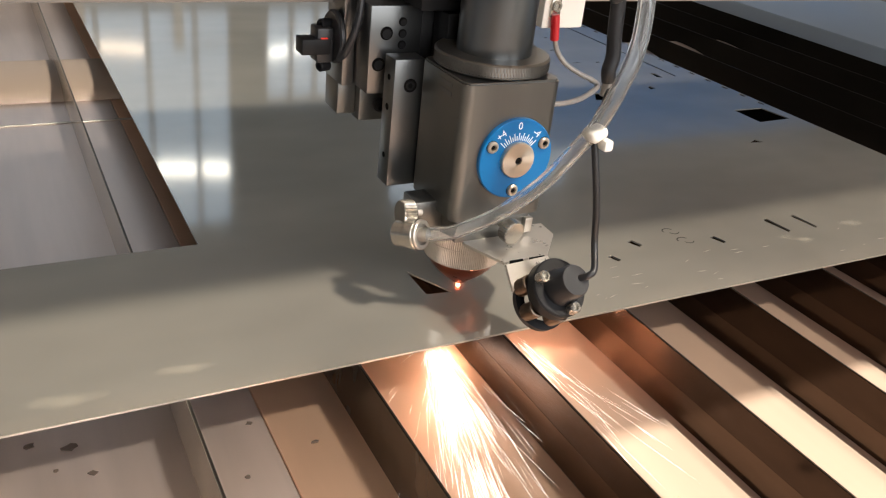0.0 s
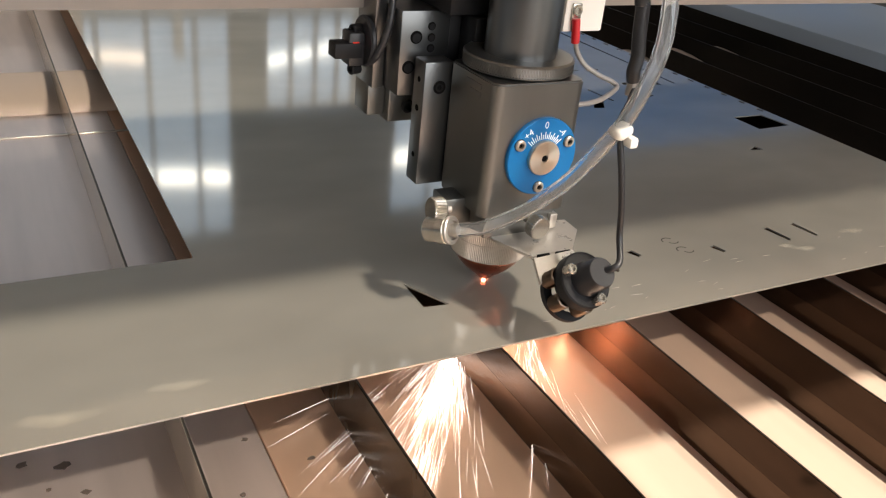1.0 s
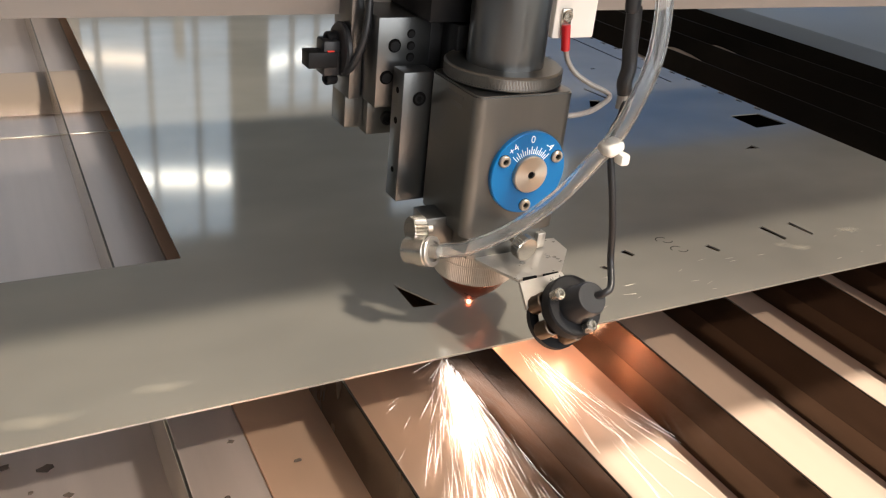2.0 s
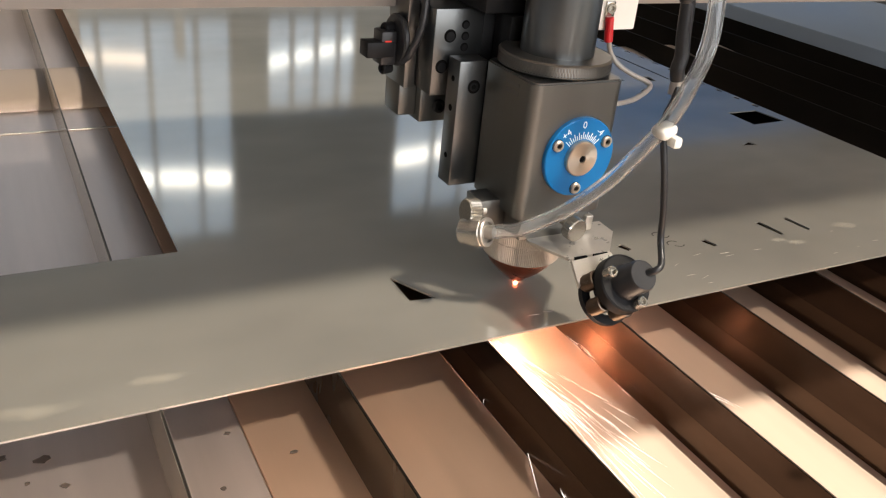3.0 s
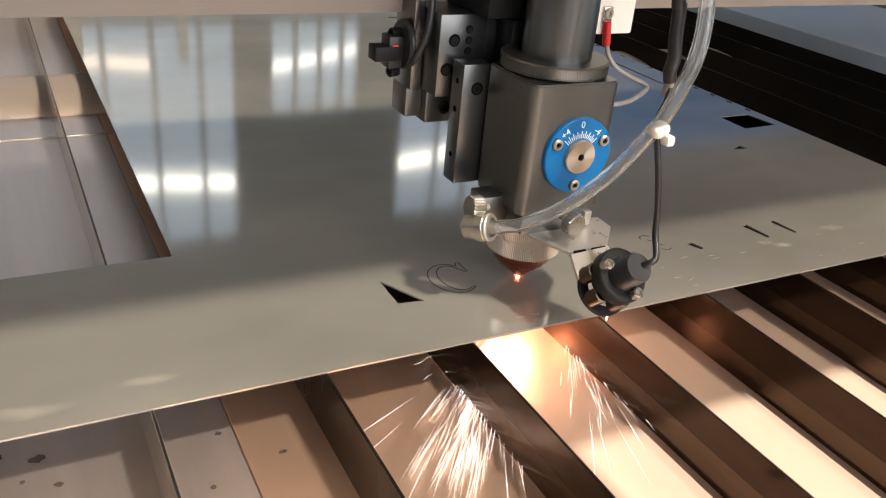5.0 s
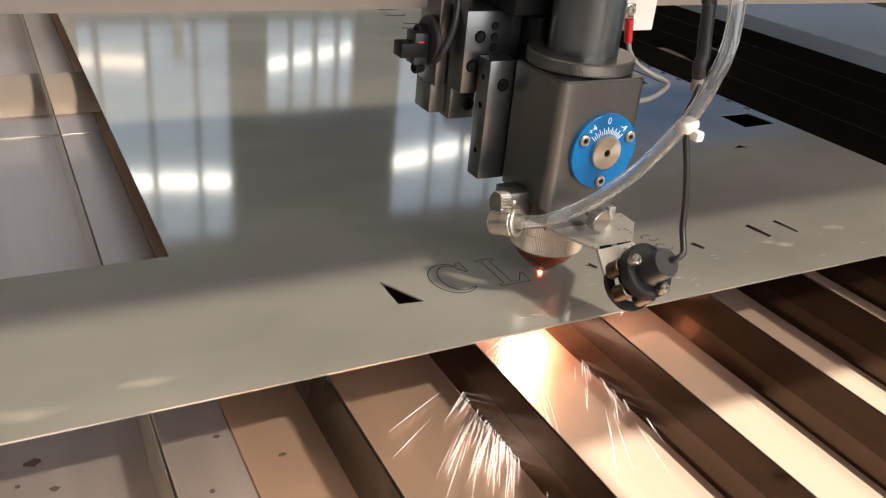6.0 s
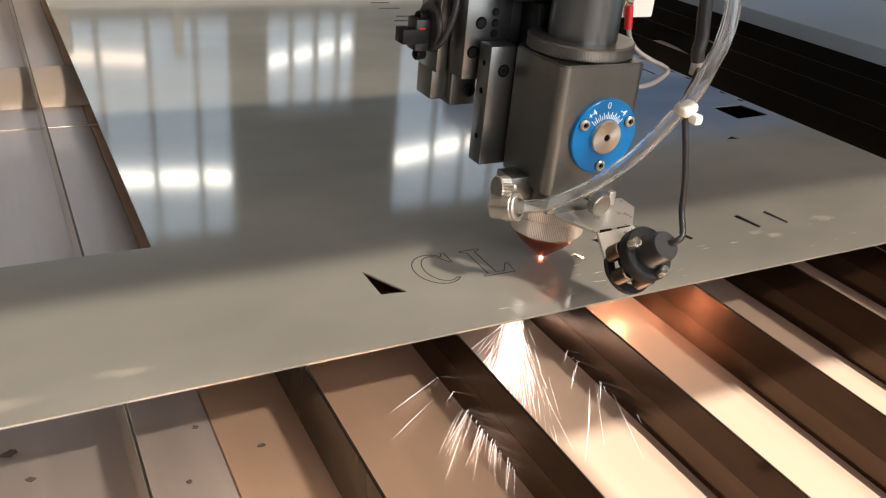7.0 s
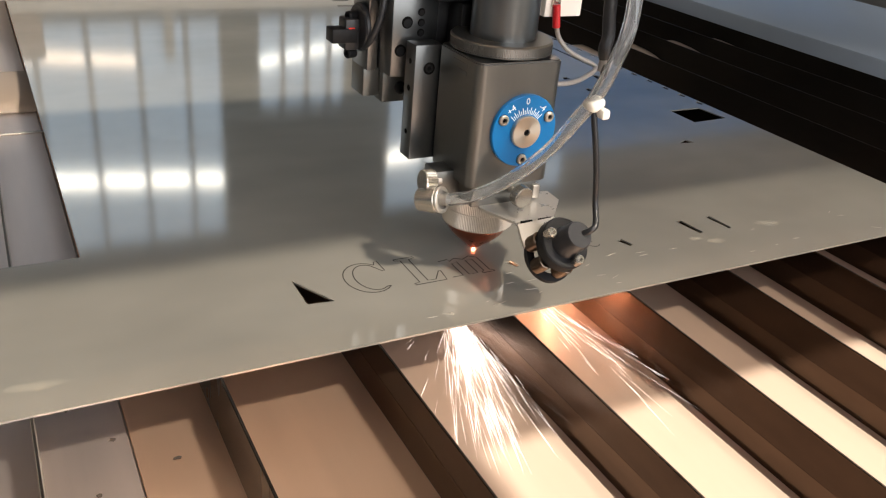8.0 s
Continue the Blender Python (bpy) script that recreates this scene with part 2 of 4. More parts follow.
def lathe(bm, a, b, profile, seg=40):
    """A turned body about the line from a to b; profile: (millimetres along it, radius) from the first cap to the last."""
    a, b = Vector(a), Vector(b)
    q = (b - a).to_track_quat("Z", "Y").to_matrix()
    rings = []
    for h, r in profile:
        rings.append([bm.verts.new(a + q @ Vector((r * math.cos(2 * math.pi * k / seg), r * math.sin(2 * math.pi * k / seg), h))) for k in range(seg)])
    for r0, r1 in zip(rings, rings[1:]):
        for k in range(seg):
            bm.faces.new((r0[k], r0[(k + 1) % seg], r1[(k + 1) % seg], r1[k]))
    bm.faces.new(rings[0][::-1])
    bm.faces.new(rings[-1])
    return bm


def rod(bm, a, b, r, ch=0.0, seg=32):
    """A cylinder from a to b with chamfered ends."""
    h = (Vector(b) - Vector(a)).length
    if ch:
        return lathe(bm, a, b, [(0, r - ch), (ch, r), (h - ch, r), (h, r - ch)], seg)
    return lathe(bm, a, b, [(0, r), (h, r)], seg)


def knurled(bm, a, b, r, teeth=60, depth=0.5):
    """A cylinder with a toothed rim and plain chamfered ends."""
    a, b = Vector(a), Vector(b)
    h = (b - a).length
    q = (b - a).to_track_quat("Z", "Y").to_matrix()
    seg = teeth * 2
    rings = []
    for z, cut in ((0, 1.2), (0.6, 0), (h - 0.6, 0), (h, 1.2)):
        rings.append([bm.verts.new(a + q @ Vector((math.cos(2 * math.pi * k / seg), math.sin(2 * math.pi * k / seg), 0)) * (r - (cut * depth if cut else (k % 2) * depth)) + q @ Vector((0, 0, z))) for k in range(seg)])
    for r0, r1 in zip(rings, rings[1:]):
        for k in range(seg):
            bm.faces.new((r0[k], r0[(k + 1) % seg], r1[(k + 1) % seg], r1[k]))
    bm.faces.new(rings[0][::-1])
    bm.faces.new(rings[-1])
    return bm


def crossed_knurl(bm, a, b, r, teeth=100, depth=0.4, rows=3):
    """A cylinder with a diamond-knurled middle band between plain chamfered rims."""
    a, b = Vector(a), Vector(b)
    h = (b - a).length
    q = (b - a).to_track_quat("Z", "Y").to_matrix()
    seg = teeth * 4
    bands = [(0, r - 0.8, 0), (0.7, r, 0), (h * 0.18, r, 0)]
    bands += [(h * (0.2 + 0.6 * j / (rows - 1)), r, 1 + j % 2) for j in range(rows)]
    bands += [(h * 0.82, r, 0), (h - 0.7, r, 0), (h, r - 0.8, 0)]
    rings = []
    for z, rad, cut in bands:
        rings.append([bm.verts.new(a + q @ Vector((math.cos(2 * math.pi * k / seg), math.sin(2 * math.pi * k / seg), 0)) * (rad - (depth if cut and (k // 2 + cut) % 2 else 0)) + q @ Vector((0, 0, z))) for k in range(seg)])
    for r0, r1 in zip(rings, rings[1:]):
        for k in range(seg):
            bm.faces.new((r0[k], r0[(k + 1) % seg], r1[(k + 1) % seg], r1[k]))
    bm.faces.new(rings[0][::-1])
    bm.faces.new(rings[-1])
    return bm


def curve_through(points, per=10):
    """A smooth row of places through the points given (Catmull-Rom)."""
    p = [Vector(v) for v in points]
    p = [2 * p[0] - p[1]] + p + [2 * p[-1] - p[-2]]
    out = []
    for i in range(1, len(p) - 2):
        for k in range(per):
            t = k / per
            out.append(0.5 * ((2 * p[i]) + (p[i + 1] - p[i - 1]) * t + (2 * p[i - 1] - 5 * p[i] + 4 * p[i + 1] - p[i + 2]) * t * t
                              + (3 * p[i] - p[i - 1] - 3 * p[i + 1] + p[i + 2]) * t ** 3))
    return out + [p[-2]]


def sweep(bm, points, r, seg=14, per=10, inner=0.0):
    """A hose or wire along a smooth line; inner: the bore's radius."""
    line = curve_through(points, per)
    up = Vector((0.3, 0.2, 1)).normalized()
    rings, bores = [], []
    for i, c in enumerate(line):
        d = (line[min(i + 1, len(line) - 1)] - line[max(i - 1, 0)]).normalized()
        s = d.cross(up)
        s = s.normalized() if s.length > 1e-4 else Vector((1, 0, 0))
        up = s.cross(d).normalized()
        ring = lambda rad: [bm.verts.new(c + (s * math.cos(2 * math.pi * k / seg) + up * math.sin(2 * math.pi * k / seg)) * rad) for k in range(seg)]
        rings.append(ring(r))
        if inner:
            bores.append(ring(inner))
    for rr, flip in ((rings, 1), (bores, -1)):
        for r0, r1 in zip(rr, rr[1:]):
            for k in range(seg):
                bm.faces.new((r0[k], r0[(k + 1) % seg], r1[(k + 1) % seg], r1[k])[::flip])
    for e in (0, -1):
        if inner:
            for k in range(seg):
                bm.faces.new((rings[e][k], rings[e][(k + 1) % seg], bores[e][(k + 1) % seg], bores[e][k]))
        else:
            bm.faces.new(rings[e])
    return bm


def plate(bm, outline, z0, z1, holes=()):
    """A flat plate with straight edges between two heights, pierced by the holes given (all as rows of x, y)."""
    edges = []
    for loop in (outline, *holes):
        vs = [bm.verts.new((x, y, z1)) for x, y in loop]
        edges += [bm.edges.new((vs[i], vs[(i + 1) % len(vs)])) for i in range(len(vs))]
    faces = [f for f in bmesh.ops.triangle_fill(bm, edges=edges, use_beauty=True, normal=(0, 0, 1))["geom"] if isinstance(f, bmesh.types.BMFace)]
    top = bmesh.ops.extrude_face_region(bm, geom=faces)
    bmesh.ops.translate(bm, vec=(0, 0, z0 - z1), verts=[v for v in top["geom"] if isinstance(v, bmesh.types.BMVert)])
    return bm


def B():
    return bmesh.new()


# ---- hall ----
def hall():
    bm = B()
    box(bm, -5000, 9000, -5000, 6300, -200, 0)
    thing("floor", bm, CONCRETE, "grey concrete workshop floor", "floor", kind="structure")
    # north wall, drawn flat (x, height) and stood up; its openings are the three windows
    wins = [(-2290, 1560, 2110, 3800, [1310 - 325 * n for n in range(11)]), (1812, 2520, 2110, 2800, [2010, 2200, 2375]),
            (2890, 4810, 2300, 3800, [3262 + 300 * n for n in range(6)])]
    holes = [[(a, c), (b, c), (b, d), (a, d)] for a, b, c, d, mull in wins]
    bm = plate(B(), [(-5000, 0), (9000, 0), (9000, 6000), (-5000, 6000)], 0, 200, holes)
    w = thing("wall_north", bm, PLASTER, "dark grey plastered workshop wall with window openings", "wall", (0, 6.2, 0), kind="structure")
    w.rotation_euler = (radians(90), 0, 0)
    # pale dado; grey panels and ledge added for a light step in the sheet's reflection
    for x0, x1, z0, z1, mat, label in ((-5000, 9000, 5, 2085, DADO, "pale blue grey painted dado"), (1575, 1797, 2090, 2815, STEP_PANEL, "grey green panel added for the light step in the reflection"),
                                       (2535, 2875, 2090, 2815, STEP_PANEL, "grey green panel added for the light step in the reflection"), (1575, 2875, 2820, 2850, FRAME, "pale ledge added along the light step"),
                                       # the last panel is added to darken the sheet's reflection on the right
                                       (4900, 8990, 2090, 5990, DARK_PANEL, "dark blue grey panel added to darken the sheet's reflection")):
        bm = B()
        box(bm, x0, x1, 5975, 5997, z0, z1, 3)
        part("wall_panel", bm, mat, w, label).matrix_parent_inverse = (Matrix.Translation((0, 6.2, 0)) @ Matrix.Rotation(radians(90), 4, "X")).inverted()
    for i, (x0, x1, z0, z1, mull) in enumerate(wins):
        win = root(f"window_{i + 1}", "tall workshop window with frosted panes and pale mullions", "window", (0, 6.02, 0), kind="structure")
        bm = B()
        for q in ((x0, x1, z0, z0 + 20), (x0, x1, z1 - 20, z1), (x0, x0 + 20, z0, z1), (x1 - 20, x1, z0, z1)):
            box(bm, q[0], q[1], 0, 60, q[2], q[3], 4)
        part("window_frame", bm, FRAME, win)
        for xm in mull:
            bm = B()
            box(bm, xm - 19, xm + 19, 5, 55, z0 + 21, z1 - 21, 4)
            part("mullion", bm, FRAME, win)
        edges = [x0] + sorted(mull) + [x1]
        for u0, u1 in zip(edges, edges[1:]):
            bm = B()
            box(bm, u0 + 1, u1 - 1, 62, 68, z0, z1)
            part("pane", bm, PANE, win)
            # a tilted vent in each bay lets in the open sky
            um = (u0 + u1) / 2
            vents = [(3300 + 0.09 * (um - 1000), 48, PANE_CLEAR)] if i == 0 else [(2446 - 0.172 * (um - 1910), 22, PANE_CLEAR)] if i == 1 else [(3312 - 0.14 * (um - 3110), 48, PANE_CLEAR)]
            if i == 0 and um < 1000:
                vents.append((2385 + 0.09 * (um - 800), 26, PANE_WARM))
            for zc, h, mat in vents:
                bm = B()
                inset = 24 if i != 1 else 14
                lean = 14 if i == 0 else -14
                vs = [(u0 + inset, zc - h - lean), (u1 - inset, zc - h + lean), (u1 - inset, zc + h + lean), (u0 + inset, zc + h - lean)]
                lo, hi = [bm.verts.new((x, 48, z)) for x, z in vs], [bm.verts.new((x, 57, z)) for x, z in vs]
                bm.faces.new(lo)
                bm.faces.new(hi[::-1])
                for k in range(4):
                    bm.faces.new((lo[k], hi[k], hi[(k + 1) % 4], lo[(k + 1) % 4]))
                part("open_vent", bm, mat, win, "open vent bright with sky")
    # white post and pipe before the first window
    bm = B()
    box(bm, 1142, 1206, 5900, 5950, 0, 2356, 6)
    post = thing("post", bm, PAINT, "white painted steel post before the window", "post")
    bm = sweep(B(), [(1180, 5925, 2352), (1300, 5925, 2346), (1500, 5925, 2330), (1640, 5925, 2318)], 11, 12)
    part("pipe", bm, PAINT, post, "white pipe leaving the post")
    # unseen south wall, opened only for the fill lamp
    bm = plate(B(), [(-5000, 0), (9000, 0), (9000, 6000), (-5000, 6000)], 0, 200, [[(-1350, 1050), (3750, 1050), (3750, 4150), (-1350, 4150)]])
    w = thing("wall_south", bm, PLASTER, "grey plastered workshop wall with an opening added for the fill lamp", "wall", (0, -3.0, 0), kind="structure")
    w.rotation_euler = (radians(90), 0, 0)
    for nm, q in (("wall_west", (-5200, -5000, -5200, 6200, 0, 6000)), ("wall_east", (9000, 9200, -5200, 6200, 0, 6000))):
        bm = B()
        box(bm, *q)
        thing(nm, bm, PLASTER, "grey plastered workshop wall", "wall", kind="structure")
    # unseen roof; its opening is sized to edge the sun patch on the tray
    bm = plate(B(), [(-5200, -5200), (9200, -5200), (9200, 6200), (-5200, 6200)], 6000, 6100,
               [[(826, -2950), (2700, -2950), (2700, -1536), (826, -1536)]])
    thing("ceiling", bm, ROOF, "brown grey sheet roof with an opening cut to bound the sun patch", "ceiling", kind="structure")
    # glowing panels added under the roof to light the hall; no such source is known
    for i in range(5):
        for j in range(2):
            bm = B()
            x0 = 1900 + 1350 * i
            y0 = 1250 + 2400 * j
            box(bm, x0, x0 + 1150, y0, y0 + 2200, 5960, 5990)
            thing("roof_glow", bm, CEILING_GLOW, "glowing white panel added under the sheet roof to light the hall", "skylight", group="roof lights", kind="structure")
    # blue machine far to the side, seen in the sheet's reflection
    cab = root("machine_cabinet", "blue enamelled machine cabinet standing by the wall", "cabinet", (4.6, 5.0, 0))
    bm = B()
    box(bm, -1600, 1600, -450, 450, 60, 2780, 25)
    part("body", bm, BLUE_PAINT, cab)
    bm = B()
    box(bm, -1620, 1620, -470, 470, 0, 60, 5)
    part("plinth", bm, BLACK, cab)


# ---- cutting table ----
BLADES = [-0.0189 + 0.0676 * i for i in range(-4, 14)]      # right-hand face of each blade
FLOOR_Z = -31.5


def table():
    t = root("cutting_table", "pale laser cutting table with an aluminium tray under its blades", "machine table", (0, 0, TABLE), kind="structure")
    tray = []
    for x0, x1 in ((-400, 81), (81.6, 183), (183.4, 330), (330.6, 620), (620.6, 908)):
        for y0, y1 in ((-250, 640), (641.2, 1296)):
            bm = B()
            zz = FLOOR_Z + (0.35 if x0 < 0 else 0)
            box(bm, x0, x1, y0, y1, zz - 2, zz, 0.4, 1)
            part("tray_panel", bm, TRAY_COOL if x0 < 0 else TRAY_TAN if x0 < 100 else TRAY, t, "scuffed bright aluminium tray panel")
    bm = B()
    box(bm, 910, 1212, -260, 1420, -250, 6, 4)
    part("side_frame", bm, BLUE_GREY, t, "blue grey painted side frame")
    bm = B()
    box(bm, -640, -402, -260, 1420, -250, 6, 4)
    part("side_frame", bm, BLUE_GREY, t, "blue grey painted side frame")
    bm = B()
    box(bm, -640, 1212, 1300, 1420, -250, 92, 4)
    part("back_frame", bm, CREAM, t, "cream painted back frame")
    bm = B()
    box(bm, -640, 1212, -420, -262, -250, 6, 4)
    part("front_frame", bm, PAINT, t, "pale grey front frame")
    bm = B()
    box(bm, -640, 130, 1302, 1418, 93, 160, 6)
    part("drive_cover", bm, TAN, t, "tan drive cover on the back frame")
    bm = B()
    box(bm, -600, 1180, -240, 1300, -900, -251, 6)
    part("cabinet_body", bm, PAINT, t)
    bm = B()
    box(bm, -400, 908, 637.5, 639.8, FLOOR_Z + 0.4, FLOOR_Z + 1.5, 0.4, 1)
    part("tray_lip", bm, BRACKET, t, "bright folded lip of the tray")
    # rounded duct lying across the tray under the blades
    bm = B()
    prof = [(686, 0.6), (688, 3.5), (696, 7.5), (708, 10.5), (724, 12.6), (744, 13.6), (756, 13.2), (763, 11.5), (766, 8), (767, 0.6)]
    ends = [[bm.verts.new((x, y, FLOOR_Z + h)) for y, h in prof] for x in (-400, 908)]
    n = len(prof)
    for k in range(n):
        bm.faces.new((ends[0][k], ends[0][(k + 1) % n], ends[1][(k + 1) % n], ends[1][k]))
    bm.faces.new(ends[0])
    bm.faces.new(ends[1][::-1])
    part("cross_duct", bm, TAN, t, "tan painted rounded duct across the tray", 50)
    # dirt on the tray
    rng = random.Random(5)
    for x, y, r in ((8, 279, 2.4), (2, 268, 1.0), (-6, 285, 2.0), (60, 296, 1.6), (14, 262, 1.4), (75, 270, 1.2), (-4, 300, 1.3), (96, 250, 1.2), (218, 163, 3.2), (66, 240, 1.0)):
        bm = B()
        n = 9
        vs = [(x + r * rng.uniform(0.5, 1.1) * math.cos(a * 6.283 / n) * 1.4, y + r * rng.uniform(0.5, 1.1) * math.sin(a * 6.283 / n)) for a in range(n)]
        plate(bm, vs, FLOOR_Z + 0.55, FLOOR_Z + 0.85)
        thing("slag_fleck", bm, FLECK, "dark burnt slag fleck lying on the tray", "slag", (0, 0, TABLE), "slag flecks")
    rng = random.Random(2)
    for x in BLADES:
        bm = B()
        box(bm, -1.2, 0.0, -250, 1290, FLOOR_Z + 0.4, -1.0, 0.2, 1)
        bl = thing("table_blade", bm, BLADE_BRIGHT if x < 0.06 else BLADE_DULL if x < 0.13 else BLADE if x < 0.55 else BLADE_BLACK, "streaked bright steel support blade standing on the tray" if x < 0.06 else "tall steel support blade standing on the tray, dark with soot and painted shade", "support blade", (x, 0, TABLE), "blades of the cutting table")
        bm = B()
        box(bm, -1.0, -0.2, -249, 1289, -0.99, -0.94)
        part("top_edge", bm, BLADE_TOP, bl, "worn dark top edge")
        # thin strip that paints the tray's reflection onto the blade's lower half
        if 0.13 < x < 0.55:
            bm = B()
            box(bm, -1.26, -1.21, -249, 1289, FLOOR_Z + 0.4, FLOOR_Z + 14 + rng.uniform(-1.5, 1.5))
            part("reflection_strip", bm, BLADE_FOOT, bl, "brown strip painted as the tray's reflection on the lower blade")


def sheet():
    outline = [(-380, 255.2), (592, 255.2), (592, 1250), (78.4, 1250), (78.4, 372), (77.6, 371.2), (-380, 371.6)]
    holes = [[(165.0, 294.6), (177.8, 293.2), (165.0, 317.2)],
             [(546, 486), (578, 486), (582, 458), (546, 456)],
             [(497, 420), (509, 425.5), (511, 418)]]
    for x, y0, y1, w in ((400.8, 293.8, 312.2, 4.2), (423.2, 293.4, 311.6, 3.6), (349.5, 294, 303, 4.0), (275.5, 294, 301, 3.4), (297.5, 304.5, 312.5, 4.6)):
        holes.append([(x + 1.2, y0), (x + 1.2 + w * 0.7, y0 + 1.2), (x + w * 0.5, y1), (x - w * 0.5, y1 - 1)])
    # long slots and bars of earlier jobs towards the back
    holes += [[(562, 579), (564.6, 579), (566, 1010), (563.4, 1010)], [(541, 579), (546, 577), (548, 590), (543, 592)], [(461, 576), (463.4, 577), (467.5, 545), (465, 544)], [(436, 531), (445, 529), (456, 545), (447, 547)]]
    for y, x0, x1 in ((806, 402, 428), (826, 413, 433), (864, 409, 433), (893, 411, 434), (922, 415, 436)):
        holes.append([(x0, y - 3), (x1, y - 4), (x1, y + 1), (x0, y + 2)])
    rng = random.Random(11)
    # offcut field of old jobs
    for i in range(6):
        for j in range(9):
            x, y = 432 + 26 * i + rng.uniform(-3, 3), 545 + 44 * j + rng.uniform(-6, 6)
            if rng.random() < 0.3 or x < 475 or 535 < x + 16 or (i > 4 and j < 1) or x > 575:
                continue
            w, h = rng.uniform(5, 14), rng.uniform(2, 9)
            holes.append([(x, y), (x + w, y + rng.uniform(-1, 2)), (x + w * rng.uniform(0.6, 1), y + h), (x + w * 0.2, y + h * rng.uniform(0.5, 1))])
    for j in range(14):
        y = 470 + 22 * j
        if not 440 < y < 492:
            holes.append([(587, y), (590.4, y + 2), (590.4, y + 9), (586, y + 8)])
    bm = plate(B(), outline, -0.9, 0.0, holes)
    s = thing("steel_sheet", bm, STEEL, "large brushed stainless steel sheet with cut-outs lying on the blades", "metal sheet", (0, 0, TABLE), smooth=20)
    bm = B()
    box(bm, -380, 592, 255.0, 255.2, -0.86, 0.01)
    part("cut_edge", bm, EDGE, s, "bright cut front edge")
    for x, y, w, h in ((8, 268, 30, 9), (52, 273, 26, 7), (404, 284, 16, 7), (394, 290, 12, 6), (455, 292, 22, 9)):
        bm = B()
        bm.faces.new([bm.verts.new((w * rng.uniform(0.8, 1.1) * math.cos(k * 0.2618), h * rng.uniform(0.8, 1.1) * math.sin(k * 0.2618), 0.15)) for k in range(24)])
        thing("oil_smear", bm, SMEAR, "pale oily smear on the steel sheet", "smear", (x * MM, y * MM, TABLE), "smears on the sheet")
    rng = random.Random(31)
    for i in range(26):
        x, y = rng.uniform(210, 520), rng.uniform(262, 292)
        bm = B()
        a, n = rng.uniform(-0.5, 0.5), rng.uniform(1.0, 4.0)
        d = Vector((math.cos(a), math.sin(a), 0))
        q = Vector((-d.y, d.x, 0)) * rng.uniform(0.12, 0.3)
        lo = [bm.verts.new(v + Vector((0, 0, 0.02))) for v in (-d * n, -q, d * n, q)]
        hi = [bm.verts.new(v + Vector((0, 0, 0.12))) for v in (-d * n * 0.7, -q * 0.6, d * n * 0.7, q * 0.6)]
        bm.faces.new(hi)
        for k in range(4):
            bm.faces.new((lo[k], lo[(k + 1) % 4], hi[(k + 1) % 4], hi[k]))
        thing("steel_sliver", bm, EDGE, "tiny bright steel sliver lying on the sheet", "sliver", (x * MM, y * MM, TABLE), "slivers on the sheet")
    return s


# ---- letters cut while the clip runs: thin burnt kerfs that rise flush as the cut is made ----
def stroke(bm, pts, w=0.55, z0=-0.5, z1=0.0):
    """A thin groove along a line of places."""
    pts = [Vector((x, y, 0)) for x, y in pts]
    rows = []
    for i, p in enumerate(pts):
        d = (pts[min(i + 1, len(pts) - 1)] - pts[max(i - 1, 0)]).normalized()
        s = Vector((-d.y, d.x, 0)) * w / 2
        rows.append([bm.verts.new(p + s + Vector((0, 0, z))) for z in (z0, z1)] + [bm.verts.new(p - s + Vector((0, 0, z))) for z in (z1, z0)])
    for a, b in zip(rows, rows[1:]):
        for k in range(4):
            bm.faces.new((a[k], a[(k + 1) % 4], b[(k + 1) % 4], b[k]))
    bm.faces.new(rows[0])
    bm.faces.new(rows[-1][::-1])


def arc(cx, cy, rx, ry, a0, a1, n=18):
    return [(cx + rx * math.cos(radians(a0 + (a1 - a0) * i / n)), cy + ry * math.sin(radians(a0 + (a1 - a0) * i / n))) for i in range(n + 1)]


def letter_c():
    bm = B()
    stroke(bm, arc(200.4, 308.4, 11.6, 14.4, 48, 312))
    stroke(bm, arc(202.0, 308.4, 8.0, 12.4, 60, 300))
    stroke(bm, [(208.2, 319.1), (209.2, 322.0), (211.0, 322.4), (211.2, 312.4), (210.0, 312.3), (206.0, 319.2)])
    stroke(bm, [(208.2, 297.7), (206.0, 297.8)])
    return bm


def letter_l():
    bm = B()
    stroke(bm, [(219.5, 321.0), (230.5, 321.0), (230.5, 319.8), (227.2, 318.8), (227.2, 296.5), (231.5, 296.2), (236.5, 303.5), (237.6, 303.2), (236.6, 294.2), (219.5, 294.2), (219.5, 295.4), (222.6, 296.2), (222.6, 318.8), (219.5, 319.8), (219.5, 321.0)])
    return bm


def letter_m():
    bm = B()
    stroke(bm, [(240.5, 311.8), (246.2, 312.6), (246.2, 310.2), (250.0, 312.6), (254.0, 310.2), (258.5, 312.6), (262.0, 310.0), (262.0, 296.4), (264.0, 295.2), (264.0, 294.2), (257.0, 294.2), (257.0, 295.2), (258.6, 296.4), (258.6, 308.6), (254.6, 308.6), (254.6, 295.2), (249.6, 295.2), (249.6, 308.6), (246.2, 307.4), (246.2, 295.2), (240.5, 295.2)])
    return bm


def cut_letters():
    # two small curls left from an earlier job
    for cx, cy in ((329.5, 304.0), (328.5, 315.6)):
        bm = B()
        stroke(bm, arc(cx, cy, 3.6, 3.0, 20, 190, 10), 0.7)
        stroke(bm, arc(cx + 2.6, cy - 1.6, 3.2, 2.6, 190, 330, 10), 0.6)
        thing("cut_curl", bm, KERF, "small burnt curl cut through the sheet", "cut line", (0, 0, TABLE + 0.00006), "cut curls")
    made = []
    for nm, bm in (("letter C", letter_c()), ("letter L", letter_l()), ("letter m", letter_m())):
        made.append(thing("cut_outline", bm, KERF, f"thin burnt outline of the {nm} cut into the sheet", "cut line", (0, 0, TABLE), "cut letters"))
    return made


